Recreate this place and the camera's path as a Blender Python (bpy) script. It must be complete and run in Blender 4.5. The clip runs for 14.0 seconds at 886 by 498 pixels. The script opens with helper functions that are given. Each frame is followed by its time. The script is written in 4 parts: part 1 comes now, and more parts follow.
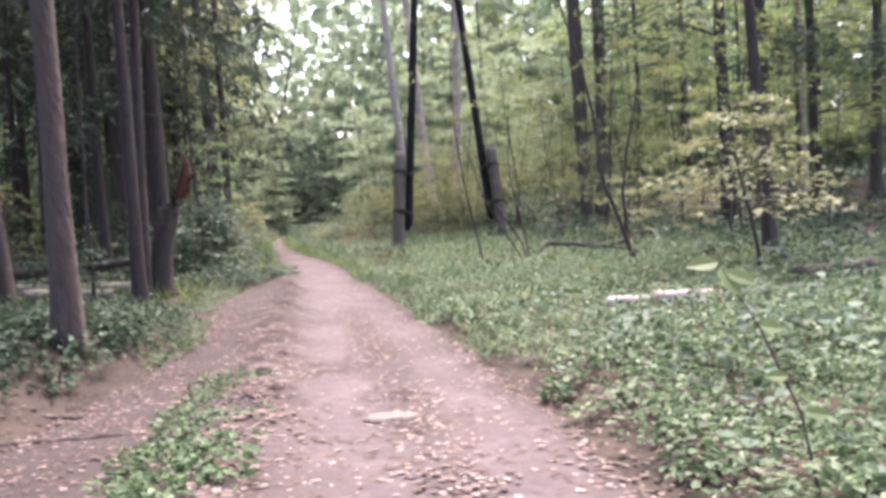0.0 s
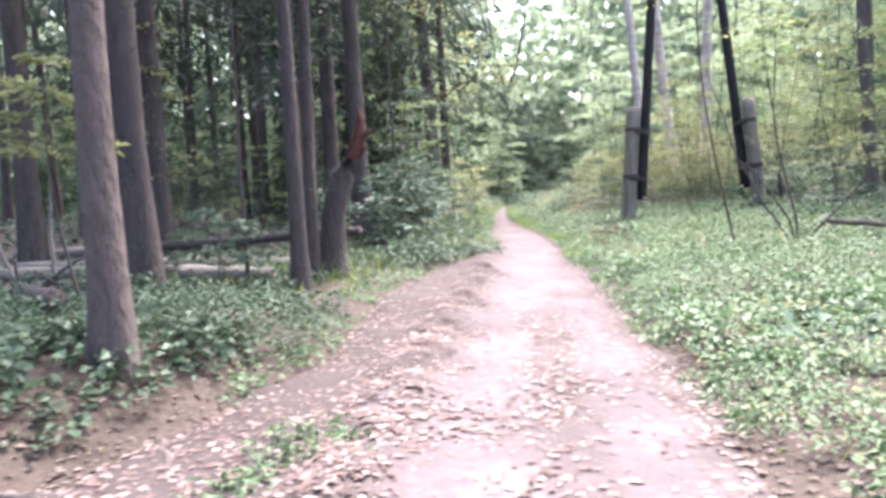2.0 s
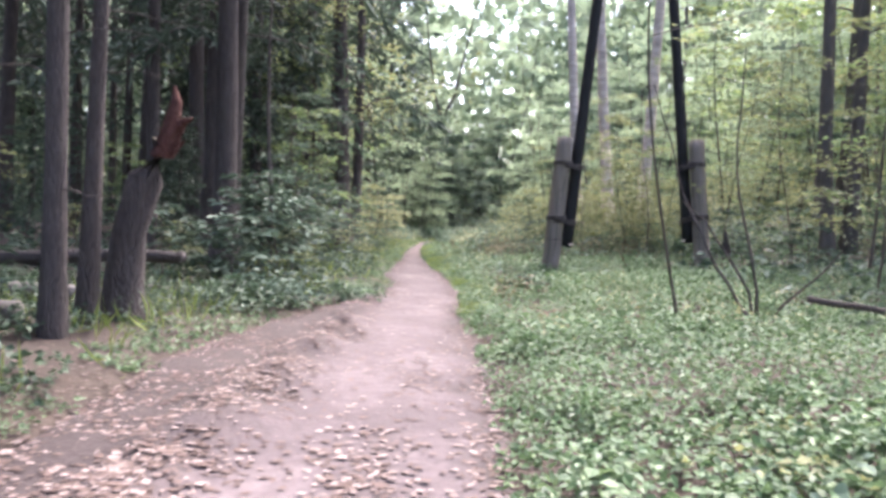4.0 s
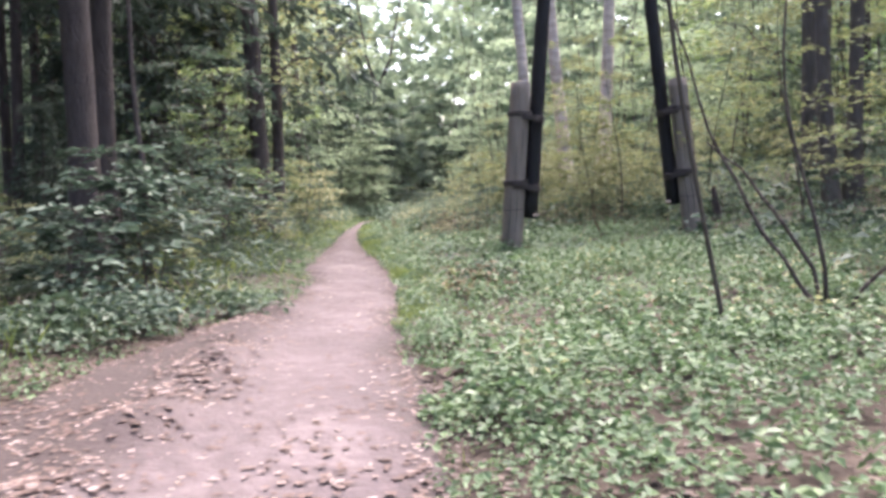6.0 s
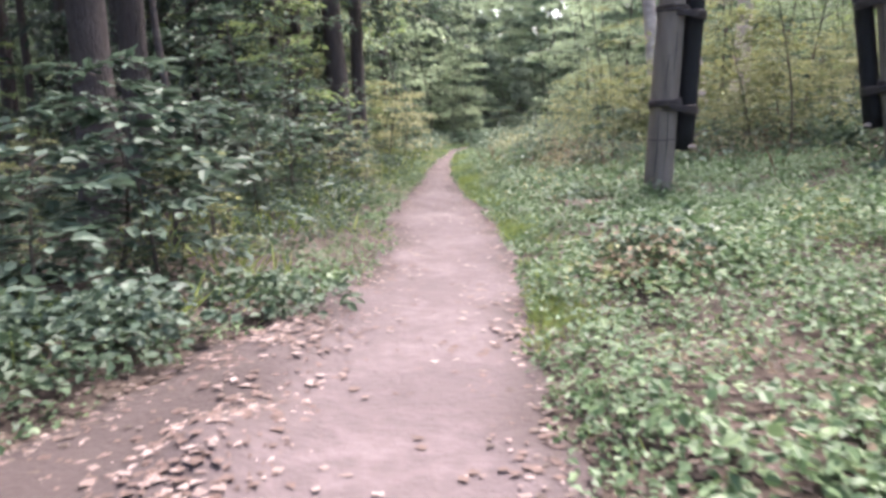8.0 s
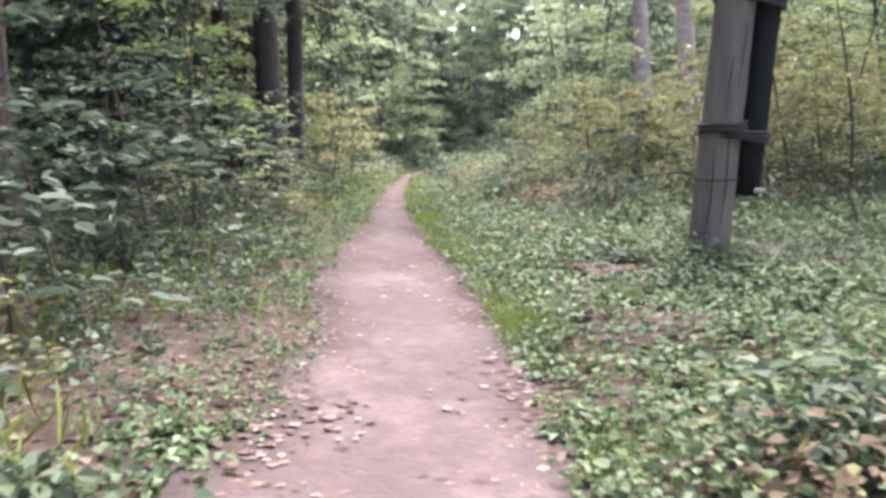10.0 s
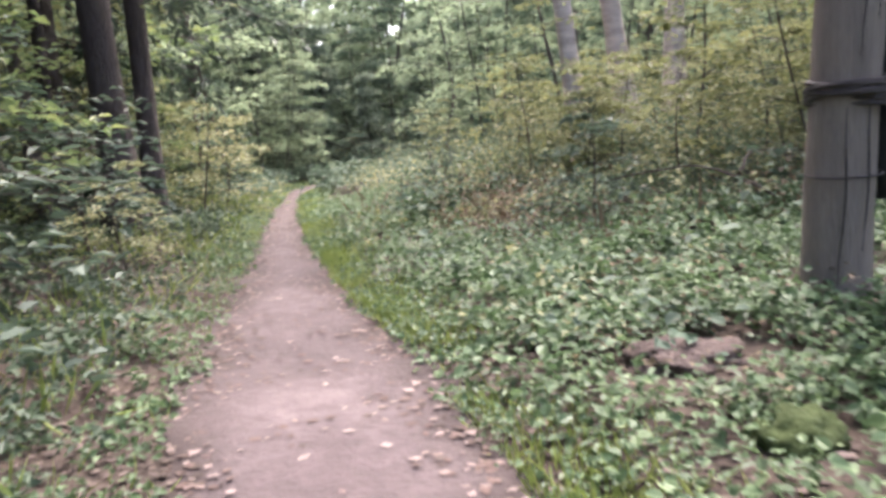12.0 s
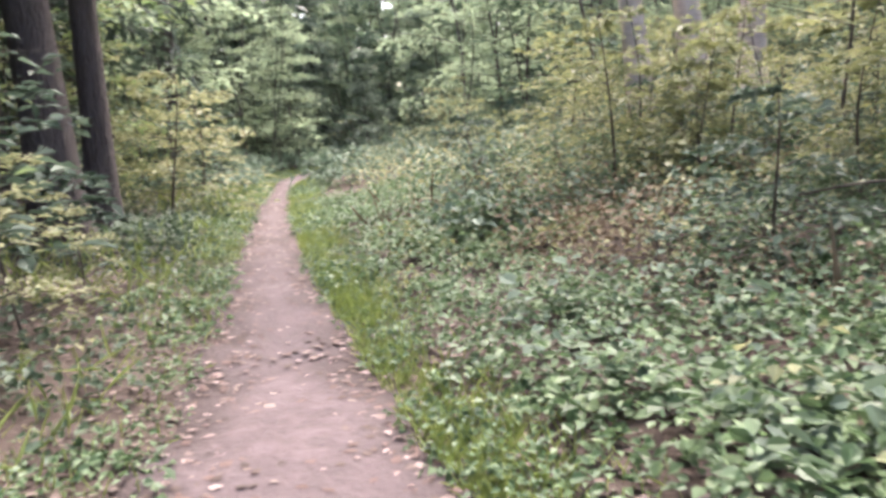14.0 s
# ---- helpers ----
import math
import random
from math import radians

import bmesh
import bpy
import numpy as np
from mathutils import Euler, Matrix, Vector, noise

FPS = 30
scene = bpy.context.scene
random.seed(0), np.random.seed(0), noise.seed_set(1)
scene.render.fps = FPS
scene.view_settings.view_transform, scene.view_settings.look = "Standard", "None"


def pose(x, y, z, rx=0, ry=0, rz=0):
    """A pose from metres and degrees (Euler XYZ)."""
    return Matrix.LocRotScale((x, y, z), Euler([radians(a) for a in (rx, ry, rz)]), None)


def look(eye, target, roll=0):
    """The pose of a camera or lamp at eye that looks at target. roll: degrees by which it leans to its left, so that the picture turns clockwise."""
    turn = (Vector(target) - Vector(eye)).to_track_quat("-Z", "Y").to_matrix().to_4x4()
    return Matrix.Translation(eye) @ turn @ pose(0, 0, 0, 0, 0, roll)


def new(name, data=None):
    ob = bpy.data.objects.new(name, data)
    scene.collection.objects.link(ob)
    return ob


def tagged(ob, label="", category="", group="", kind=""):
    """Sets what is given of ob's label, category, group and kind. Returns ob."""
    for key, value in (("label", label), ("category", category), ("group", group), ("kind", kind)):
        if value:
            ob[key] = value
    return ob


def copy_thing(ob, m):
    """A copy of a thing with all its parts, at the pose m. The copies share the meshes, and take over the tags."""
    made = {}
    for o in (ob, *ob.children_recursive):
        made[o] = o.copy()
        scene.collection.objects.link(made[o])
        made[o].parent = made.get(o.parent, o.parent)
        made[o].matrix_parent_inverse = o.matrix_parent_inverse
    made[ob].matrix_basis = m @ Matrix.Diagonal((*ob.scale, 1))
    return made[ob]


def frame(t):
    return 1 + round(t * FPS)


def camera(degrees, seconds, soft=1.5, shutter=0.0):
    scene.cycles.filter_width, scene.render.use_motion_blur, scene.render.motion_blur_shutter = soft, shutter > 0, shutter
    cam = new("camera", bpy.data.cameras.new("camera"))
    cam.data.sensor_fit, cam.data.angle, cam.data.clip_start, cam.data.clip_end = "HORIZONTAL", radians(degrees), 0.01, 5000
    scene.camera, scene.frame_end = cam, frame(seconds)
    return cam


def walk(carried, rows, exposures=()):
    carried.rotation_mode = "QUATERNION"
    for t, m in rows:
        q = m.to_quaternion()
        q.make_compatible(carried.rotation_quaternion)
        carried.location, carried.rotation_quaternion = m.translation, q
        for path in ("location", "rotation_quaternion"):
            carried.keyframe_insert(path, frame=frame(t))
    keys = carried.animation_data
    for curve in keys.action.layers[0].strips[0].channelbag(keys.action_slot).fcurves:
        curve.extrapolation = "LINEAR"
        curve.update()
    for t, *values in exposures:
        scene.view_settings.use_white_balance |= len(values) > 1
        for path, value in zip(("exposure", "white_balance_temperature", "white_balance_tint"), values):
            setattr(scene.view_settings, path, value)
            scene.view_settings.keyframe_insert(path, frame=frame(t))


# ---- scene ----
cam = camera(54.7, 14.0, soft=3.3, shutter=0.4)
METRES, EYE, TILT, LEAN, TURN = 20.0, 1.37, -2.3, 3.0, 0.0
ROWS = [
    (0.0, 0.0, 0.0, 0.0, 0.0, 0.0, -0.0),
    (0.5, -0.001, 0.0346, -0.0005, -0.74, -2.93, 0.18),
    (1.0, 0.0017, 0.0678, 0.0015, 3.84, -2.34, -0.15),
    (1.5, 0.0011, 0.1074, 0.0043, 14.51, -2.74, -0.62),
    (2.0, 0.0047, 0.1412, 0.0049, 15.96, -2.33, -0.97),
    (2.5, 0.0081, 0.1799, 0.0054, 13.65, -2.02, -4.05),
    (3.0, 0.008, 0.2184, 0.0064, 12.21, -1.47, -6.36),
    (3.5, 0.0075, 0.2573, 0.0086, 12.13, 0.06, -6.3),
    (6.0, -0.0148, 0.44, 0.0135, 8.35, -1.36, -2.04),
    (6.5, -0.0221, 0.4731, 0.0153, 7.4, -2.14, -1.52),
    (7.0, -0.0305, 0.5077, 0.0174, 8.48, -4.02, -2.17),
    (7.5, -0.0396, 0.5368, 0.0186, 8.37, -6.3, -1.75),
    (8.0, -0.0529, 0.5735, 0.0209, 14.22, -6.69, -1.42),
    (8.5, -0.0645, 0.6075, 0.0223, 14.35, -6.24, -1.5),
    (9.0, -0.0734, 0.6426, 0.0233, 13.01, -4.21, -2.35),
    (11.5, -0.1204, 0.8132, 0.0287, 5.79, -6.37, -0.01),
    (12.0, -0.1294, 0.8458, 0.0302, 3.02, -4.76, 1.58),
    (12.5, -0.137, 0.8782, 0.0328, 2.49, -2.84, 0.91),
    (13.0, -0.145, 0.9098, 0.0353, 0.28, -1.6, 0.46),
    (13.5, -0.1542, 0.9428, 0.0361, 3.57, -3.83, 0.32),
    (14.0, -0.1628, 0.9763, 0.0369, 2.04, -5.84, 0.89),
]
EXPOSURES = [(0.0, 2.58, 6420, 22), (1.0, 2.58, 6320, 19), (2.0, 3.3, 6020, 17), (2.6, 2.90, 6020, 16), (3.5, 2.79, 6050, 17), (6.5, 2.67, 6250, 20), (7.5, 2.48, 6250, 20), (8.5, 2.92, 6180, 17), (9.0, 2.9, 6250, 18), (11.5, 2.64, 6380, 18), (14.0, 2.84, 6380, 18)]
walk(cam, [(t, pose(0, 0, EYE, TILT, LEAN, TURN) @ pose(METRES * x, METRES * y, METRES * z, 90 + pitch, roll, yaw)) for t, x, y, z, yaw, pitch, roll in ROWS], EXPOSURES)

# ---- light: a bright overcast sky over the wood ----
world = bpy.data.worlds.new("world")
scene.world = world
world.use_nodes = True
wn = world.node_tree
sky = wn.nodes.new("ShaderNodeTexSky")
sky.sky_type = "NISHITA"
sky.sun_disc = False
SUN_UP, SUN_TURN = radians(62), radians(20)
sky.sun_elevation, sky.sun_rotation = SUN_UP, SUN_TURN
sky.air_density, sky.dust_density, sky.ozone_density = 1.0, 6.0, 1.0
wn.links.new(sky.outputs["Color"], wn.nodes["Background"].inputs["Color"])
wn.nodes["Background"].inputs["Strength"].default_value = 0.15
sun = new("sun", bpy.data.lights.new("sun", "SUN"))
sun.data.energy, sun.data.angle, sun.data.color = 1.5, radians(25), (1.0, 0.95, 0.88)
sun.matrix_world = look((30 * math.sin(SUN_TURN), 30 * math.cos(SUN_TURN), 30 * math.tan(SUN_UP)), (0, 0, 0))

# ---- materials ----


def material(name, base, rough=0.8, spread=0.25, scale=8.0, bump=0.3, bump_scale=40.0, through_light=0.0, second=None, island=0.0, spec=0.3, stretch=(1, 1, 1), mud_shade_tone=None):
    """A surface whose colour wanders between two tones at two scales, with fine relief."""
    m = bpy.data.materials.new(name)
    m.use_nodes = True
    nt = m.node_tree
    b = nt.nodes["Principled BSDF"]
    out = nt.nodes["Material Output"]
    b.inputs["Roughness"].default_value = rough
    b.inputs["Specular IOR Level"].default_value = spec
    tc = nt.nodes.new("ShaderNodeTexCoord")
    mp = nt.nodes.new("ShaderNodeMapping")
    mp.inputs["Scale"].default_value = stretch
    nt.links.new(tc.outputs["Object"], mp.inputs["Vector"])
    n1 = nt.nodes.new("ShaderNodeTexNoise")
    n1.inputs["Scale"].default_value, n1.inputs["Detail"].default_value = scale, 5
    n2 = nt.nodes.new("ShaderNodeTexNoise")
    n2.inputs["Scale"].default_value, n2.inputs["Detail"].default_value = scale * 9, 4
    for n in (n1, n2):
        nt.links.new(mp.outputs["Vector"], n.inputs["Vector"])
    add = nt.nodes.new("ShaderNodeMix")
    add.inputs["Factor"].default_value = 0.4
    nt.links.new(n1.outputs["Fac"], add.inputs["A"])
    nt.links.new(n2.outputs["Fac"], add.inputs["B"])
    fac = add.outputs["Result"]
    if island:
        geo = nt.nodes.new("ShaderNodeNewGeometry")
        mix2 = nt.nodes.new("ShaderNodeMix")
        mix2.inputs["Factor"].default_value = island
        nt.links.new(fac, mix2.inputs["A"])
        nt.links.new(geo.outputs["Random Per Island"], mix2.inputs["B"])
        fac = mix2.outputs["Result"]
    ramp = nt.nodes.new("ShaderNodeValToRGB")
    lo = tuple(c * (1 - spread) for c in base)
    hi = second or tuple(min(1, c * (1 + spread)) for c in base)
    ramp.color_ramp.elements[0].position, ramp.color_ramp.elements[0].color = (0.25 if not island else 0.1), (*lo, 1)
    ramp.color_ramp.elements[1].position, ramp.color_ramp.elements[1].color = (0.75 if not island else 0.95), (*hi, 1)
    mid = ramp.color_ramp.elements.new(0.5)
    mid.color = (*base, 1)
    nt.links.new(fac, ramp.inputs["Fac"])
    nt.links.new(ramp.outputs["Color"], b.inputs["Base Color"])
    if mud_shade_tone:
        at = nt.nodes.new("ShaderNodeAttribute")
        at.attribute_name = "mud_and_shade"
        mud_shade_mix = nt.nodes.new("ShaderNodeMix")
        mud_shade_mix.data_type = "RGBA"
        nt.links.new(at.outputs["Fac"], mud_shade_mix.inputs["Factor"])
        for sock in mud_shade_mix.outputs:
            if sock.type == "RGBA":
                nt.links.new(sock, b.inputs["Base Color"])
        for sock in mud_shade_mix.inputs:
            if sock.type == "RGBA" and sock.name == "A":
                nt.links.new(ramp.outputs["Color"], sock)
            if sock.type == "RGBA" and sock.name == "B":
                sock.default_value = (*mud_shade_tone, 1)
    if bump:
        nb = nt.nodes.new("ShaderNodeTexNoise")
        nb.inputs["Scale"].default_value, nb.inputs["Detail"].default_value = bump_scale, 6
        nt.links.new(mp.outputs["Vector"], nb.inputs["Vector"])
        bp = nt.nodes.new("ShaderNodeBump")
        bp.inputs["Strength"].default_value, bp.inputs["Distance"].default_value = bump, 0.05 if bump >= 0.9 else 0.02
        nt.links.new(nb.outputs["Fac"], bp.inputs["Height"])
        nt.links.new(bp.outputs["Normal"], b.inputs["Normal"])
    if through_light:
        tr = nt.nodes.new("ShaderNodeBsdfTranslucent")
        nt.links.new(ramp.outputs["Color"], tr.inputs["Color"])
        mx = nt.nodes.new("ShaderNodeMixShader")
        mx.inputs["Fac"].default_value = through_light
        nt.links.new(b.outputs["BSDF"], mx.inputs[1])
        nt.links.new(tr.outputs["BSDF"], mx.inputs[2])
        nt.links.new(mx.outputs["Shader"], out.inputs["Surface"])
    return m


DIRT = material("packed_dirt", (0.086, 0.066, 0.067), 0.95, 0.3, 1.1, 0.6, 30.0, mud_shade_tone=(0.046, 0.034, 0.032), second=(0.155, 0.122, 0.123))
SOIL = material("forest_soil", (0.05, 0.036, 0.028), 0.95, 0.5, 1.6, 0.8, 22.0)
BARK_DARK = material("dark_bark", (0.064, 0.052, 0.049), 0.92, 0.45, 5.0, 1.0, 16.0, stretch=(3, 3, 0.7))
BARK_GREY = material("grey_bark", (0.085, 0.073, 0.065), 0.9, 0.4, 4.0, 0.9, 14.0, stretch=(3, 3, 0.7))
BARK_PINE = material("pine_bark", (0.082, 0.064, 0.058), 0.9, 0.35, 4.0, 0.9, 12.0, stretch=(2, 2, 0.8))
BARK_BIRCH = material("birch_bark", (0.40, 0.34, 0.31), 0.8, 0.6, 3.0, 0.4, 14.0, stretch=(1, 1, 3.5))
BARK_TWIG = material("twig_bark", (0.07, 0.058, 0.048), 0.9, 0.4, 8.0, 0.3, 40.0)
TAR = material("tarred_wood", (0.012, 0.011, 0.012), 0.8, 0.4, 4.0, 0.6, 24.0, stretch=(5, 5, 0.6))
STUBWOOD = material("weathered_grey_post", (0.165, 0.138, 0.118), 0.92, 0.35, 3.0, 0.6, 24.0, stretch=(4, 4, 0.5))
WIRE = material("rusty_wire", (0.035, 0.026, 0.024), 0.75, 0.4, 20.0, 0.4, 80.0, spec=0.5)
ROT = material("red_rotten_wood", (0.075, 0.030, 0.024), 0.95, 0.5, 6.0, 1.0, 18.0, stretch=(3, 3, 0.8))
DEADWOOD = material("bleached_dead_wood", (0.12, 0.107, 0.098), 0.9, 0.4, 5.0, 0.7, 20.0)
MOSS = material("moss", (0.045, 0.062, 0.02), 0.95, 0.4, 8.0, 0.8, 40.0)
HERB = material("herb_leaf", (0.092, 0.15, 0.070), 0.5, 0.55, 0.7, 0, through_light=0.34, second=(0.175, 0.24, 0.112), island=0.55, spec=0.35)
# Darker herb leaf, with the left side's shade in its colour; also dark weeds.
SHADED_DARK_HERB = material("shaded_dark_herb_leaf", (0.052, 0.084, 0.048), 0.55, 0.5, 0.7, 0, through_light=0.28, second=(0.105, 0.148, 0.082), island=0.5, spec=0.3)
BROAD = material("broad_leaf", (0.15, 0.21, 0.085), 0.5, 0.45, 0.5, 0, through_light=0.5, second=(0.30, 0.32, 0.12), island=0.55, spec=0.45)
YELLOWING = material("yellowing_leaf", (0.18, 0.20, 0.09), 0.5, 0.4, 0.5, 0, through_light=0.5, second=(0.29, 0.29, 0.13), island=0.6, spec=0.4)
BLUEGREEN = material("blue_green_leaf", (0.06, 0.092, 0.062), 0.55, 0.4, 0.5, 0, through_light=0.33, second=(0.12, 0.165, 0.112), island=0.55, spec=0.3)
# Paler than real foliage: distant haze is painted into this leaf colour.
HAZED_FARLEAF = material("hazed_far_leaf", (0.24, 0.30, 0.205), 0.6, 0.35, 0.25, 0, through_light=0.7, second=(0.36, 0.42, 0.295), island=0.5)
NEEDLE = material("spruce_needle", (0.05, 0.07, 0.048), 0.6, 0.4, 0.8, 0, through_light=0.25, second=(0.09, 0.12, 0.08), island=0.5)
# Pale copy of the spruce needle, with the haze at the bend in its colour.
HAZED_NEEDLE = material("hazed_spruce_needle", (0.19, 0.24, 0.18), 0.6, 0.3, 0.8, 0, through_light=0.65, second=(0.27, 0.32, 0.24), island=0.5)
GRASS = material("grass_blade", (0.21, 0.27, 0.075), 0.55, 0.4, 0.6, 0, through_light=0.4, second=(0.33, 0.37, 0.13), island=0.5)
DRY = material("dry_stalk", (0.15, 0.115, 0.075), 0.8, 0.4, 0.8, 0, through_light=0.2, second=(0.23, 0.19, 0.125), island=0.5)
LITTER = material("fallen_leaf", (0.115, 0.076, 0.064), 0.8, 0.3, 1.2, 0, through_light=0.1, second=(0.29, 0.23, 0.215), island=0.75)
OLDLEAF = material("old_leaf", (0.085, 0.062, 0.052), 0.85, 0.45, 1.2, 0, through_light=0.1, second=(0.21, 0.165, 0.145), island=0.75)
# Dull broad leaf darkened: shade on the left bank is part of this colour.
SHADED_DULLBROAD = material("shaded_dull_broad_leaf", (0.062, 0.095, 0.066), 0.6, 0.45, 0.6, 0, through_light=0.3, second=(0.145, 0.195, 0.14), island=0.5, spec=0.3)
DULLBROAD = material("dull_broad_leaf", (0.095, 0.14, 0.095), 0.62, 0.45, 0.6, 0, through_light=0.3, second=(0.17, 0.225, 0.16), island=0.55, spec=0.25)
# Also lightened, so that haze beyond the bend sits in the leaf colour.
HAZED_MIDLEAF = material("hazed_mid_leaf", (0.225, 0.285, 0.18), 0.7, 0.3, 0.2, 0, through_light=0.72, second=(0.31, 0.37, 0.235), island=0.45)
BUSHY = material("pale_shrub_leaf", (0.23, 0.25, 0.13), 0.55, 0.4, 0.7, 0, through_light=0.4, second=(0.36, 0.34, 0.18), island=0.55, spec=0.4)

# ---- the lie of the land ----
RIGHT_Y = np.array([-30, -3, 0, 2, 3.8, 5.6, 7.8, 9.5, 11.2, 13.5, 15, 16.1, 17.8, 19.5, 21.2, 22.5, 23.9, 25.4, 28, 30.5, 34.5, 37, 39, 41])
RIGHT_X = np.array([1.4, 1.35, 1.3, 1.1, 0.84, 0.52, 0.08, -0.3, -0.64, -1.17, -1.6, -1.8, -2.13, -2.6, -3.1, -3.6, -4.0, -4.45, -5.1, -5.7, -6.5, -6.7, -6.3, -5.2])
LEFT_Y = np.array([-30, 0, 3, 6, 8.3, 9.9, 12, 14, 15.3, 16.2, 18.4, 20.1, 22, 24.3, 26, 29.8, 34.5, 37, 39, 41])
LEFT_X = np.array([-3.4, -3.3, -2.9, -2.6, -2.45, -2.75, -3.2, -3.3, -3.25, -2.95, -3.3, -3.9, -4.3, -4.75, -5.15, -5.97, -6.85, -7.3, -7.2, -6.4])


def smooth(a, lo, hi):
    t = np.clip((a - lo) / (hi - lo), 0, 1)
    return t * t * (3 - 2 * t)


def wobble(x, y, s, k=0.0):
    """A cheap rolling unevenness between about -1 and 1."""
    return (np.sin(x * 1.7 * s + 1.3 + k) * np.cos(y * 1.3 * s + 0.7 * k) + np.sin(x * 0.6 * s - y * 0.9 * s + 2.1 + k) + np.sin((x + y) * 2.9 * s + k) * 0.5) / 2.5


def right_edge(y):
    return np.interp(y, RIGHT_Y, RIGHT_X)


def left_edge(y):
    return np.interp(y, LEFT_Y, LEFT_X)


def height(x, y):
    """The ground's height: a path in a shallow dip, with a bank that climbs on one side further on."""
    x, y = np.asarray(x, float), np.asarray(y, float)
    z = np.where(y < 25, 0.02 * y, 0.5 + 0.012 * (y - 25))
    z = np.where(y > 90, 0.5 + 0.012 * 65, z)
    dr = np.clip(x - right_edge(y), 0, 60)
    dl = np.clip(left_edge(y) - x, 0, 60)
    z = z + 0.05 * smooth(dr, 0, 0.4) + 0.035 * np.minimum(dr, 5) + 0.13 * smooth(y, 21, 30) * np.clip(dr - 0.8, 0, 9) * (1 - 0.8 * smooth(y, 45, 80))
    z = z + 0.05 * smooth(dl, 0, 0.4) + 0.03 * np.minimum(dl, 6) + 0.32 * np.exp(-((y - 6.8) / 2.6) ** 2) * smooth(dl, -0.0, 0.9)
    off = smooth(np.maximum(dr, dl), 0.1, 1.5)
    return z + 0.04 * wobble(x, y, 1.3) * off + 0.12 * wobble(x, y, 0.25, 2) * smooth(np.maximum(dr, dl), 2, 8)


def sheet(name, xs, ys, zs, mat):
    """A mesh from a grid of heights."""
    ny, nx = zs.shape
    co = np.stack([xs, ys, zs], -1).reshape(-1, 3)
    i = np.arange((ny - 1) * (nx - 1))
    a = (i // (nx - 1)) * nx + i % (nx - 1)
    quads = np.stack([a, a + 1, a + nx + 1, a + nx], 1)
    return from_arrays(name, co, quads, mat)


def from_arrays(name, co, faces, mat, soft=True):
    me = bpy.data.meshes.new(name)
    k = faces.shape[1]
    me.vertices.add(len(co))
    me.vertices.foreach_set("co", np.ascontiguousarray(co, np.float32).ravel())
    me.loops.add(len(faces) * k)
    me.loops.foreach_set("vertex_index", np.ascontiguousarray(faces, np.int32).ravel())
    me.polygons.add(len(faces))
    me.polygons.foreach_set("loop_start", np.arange(0, len(faces) * k, k, dtype=np.int32))
    me.polygons.foreach_set("use_smooth", np.full(len(faces), soft))
    me.update(calc_edges=True)
    me.materials.append(mat)
    return me


def thing(name, label, category, group="", kind="", at=(0, 0, 0)):
    ob = tagged(new(name), label, category, group, kind)
    ob.location = at
    return ob


def part(name, me, parent, label=""):
    ob = new(name, me)
    ob.parent = parent
    return tagged(ob, label)


gx = np.concatenate([-np.geomspace(9, 400, 26)[::-1], np.arange(-8.85, 8, 0.15), np.geomspace(8.2, 400, 26)])
gy = np.concatenate([-np.geomspace(4, 300, 20)[::-1], np.arange(-3.8, 44, 0.2), np.geomspace(44.2, 500, 30)])
X, Y = np.meshgrid(gx, gy)
Z = height(X, Y)
inside = smooth(np.minimum(right_edge(Y) - X, X - left_edge(Y)), 0.0, 0.25) * (Y < 41)
ground = new("ground", sheet("ground", X, Y, Z - 0.06 * inside, SOIL))
tagged(ground, "brown forest floor of soil and decayed leaves", "ground", kind="structure")

# the trodden path with its wheel ruts
py = np.arange(-8, 41, 0.1)
u = np.linspace(0, 1, 41)
PY, U = np.meshgrid(py, u, indexing="ij")
le = left_edge(PY) - 0.12 + 0.06 * np.sin(PY * 3.1) * np.cos(PY * 1.7) + 0.03 * np.sin(PY * 9.0)
re = right_edge(PY) + 0.14 + 0.05 * np.sin(PY * 2.6 + 1) * np.cos(PY * 1.1) + 0.03 * np.sin(PY * 8.1)
PX = le + (re - le) * U
cut = 0.05 * (1 - smooth(np.minimum(U, 1 - U), 0.0, 0.06))


def main_left(y):
    """Where the trodden strip ends and the ridge of leaves between it and the side rut begins."""
    return np.interp(y, [-30, 0, 4, 6.4, 8, 11.6, 14, 16, 18.4], [-0.9, -0.9, -0.95, -1.25, -1.5, -2.05, -2.4, -2.9, -3.3])


ridge = np.exp(-((PX - main_left(PY) + 0.15) / 0.22) ** 2) * (1 - smooth(PY, 15, 18))
mid_rut = np.exp(-((PX - (main_left(PY) * 0.45 + right_edge(PY) * 0.55)) / 0.16) ** 2) * (1 - smooth(PY, 8, 13))
pz = height(PX, PY) + 0.012 - cut + 0.08 * ridge * (1 + 0.8 * wobble(PX, PY, 5)) + 0.02 * mid_rut + 0.010 * wobble(PX, PY, 3.1) + 0.006 * wobble(PX, PY, 9, 1)
path_mesh = sheet("path", PX, PY, pz, DIRT)
rim = np.minimum(PX - le, re - PX)
# soil at rims, ridge and mid strip; the last term paints shade and mud
mud_and_shade = np.clip(1 - smooth(rim + 0.10 * wobble(PX, PY, 4, 2), 0.05, 0.42), 0, 1) + 1.0 * ridge * (0.75 + 0.6 * wobble(PX, PY, 3, 6)) + 0.6 * mid_rut + 0.95 * smooth(main_left(PY) - PX, 0.15, 0.5) * (1 - smooth(PY, 14, 17))
# over the side rut
mud_and_shade_layer = path_mesh.attributes.new("mud_and_shade", "FLOAT", "POINT")
mud_and_shade_layer.data.foreach_set("value", np.clip(mud_and_shade, 0, 1).astype(np.float32).ravel())
path = new("path", path_mesh)
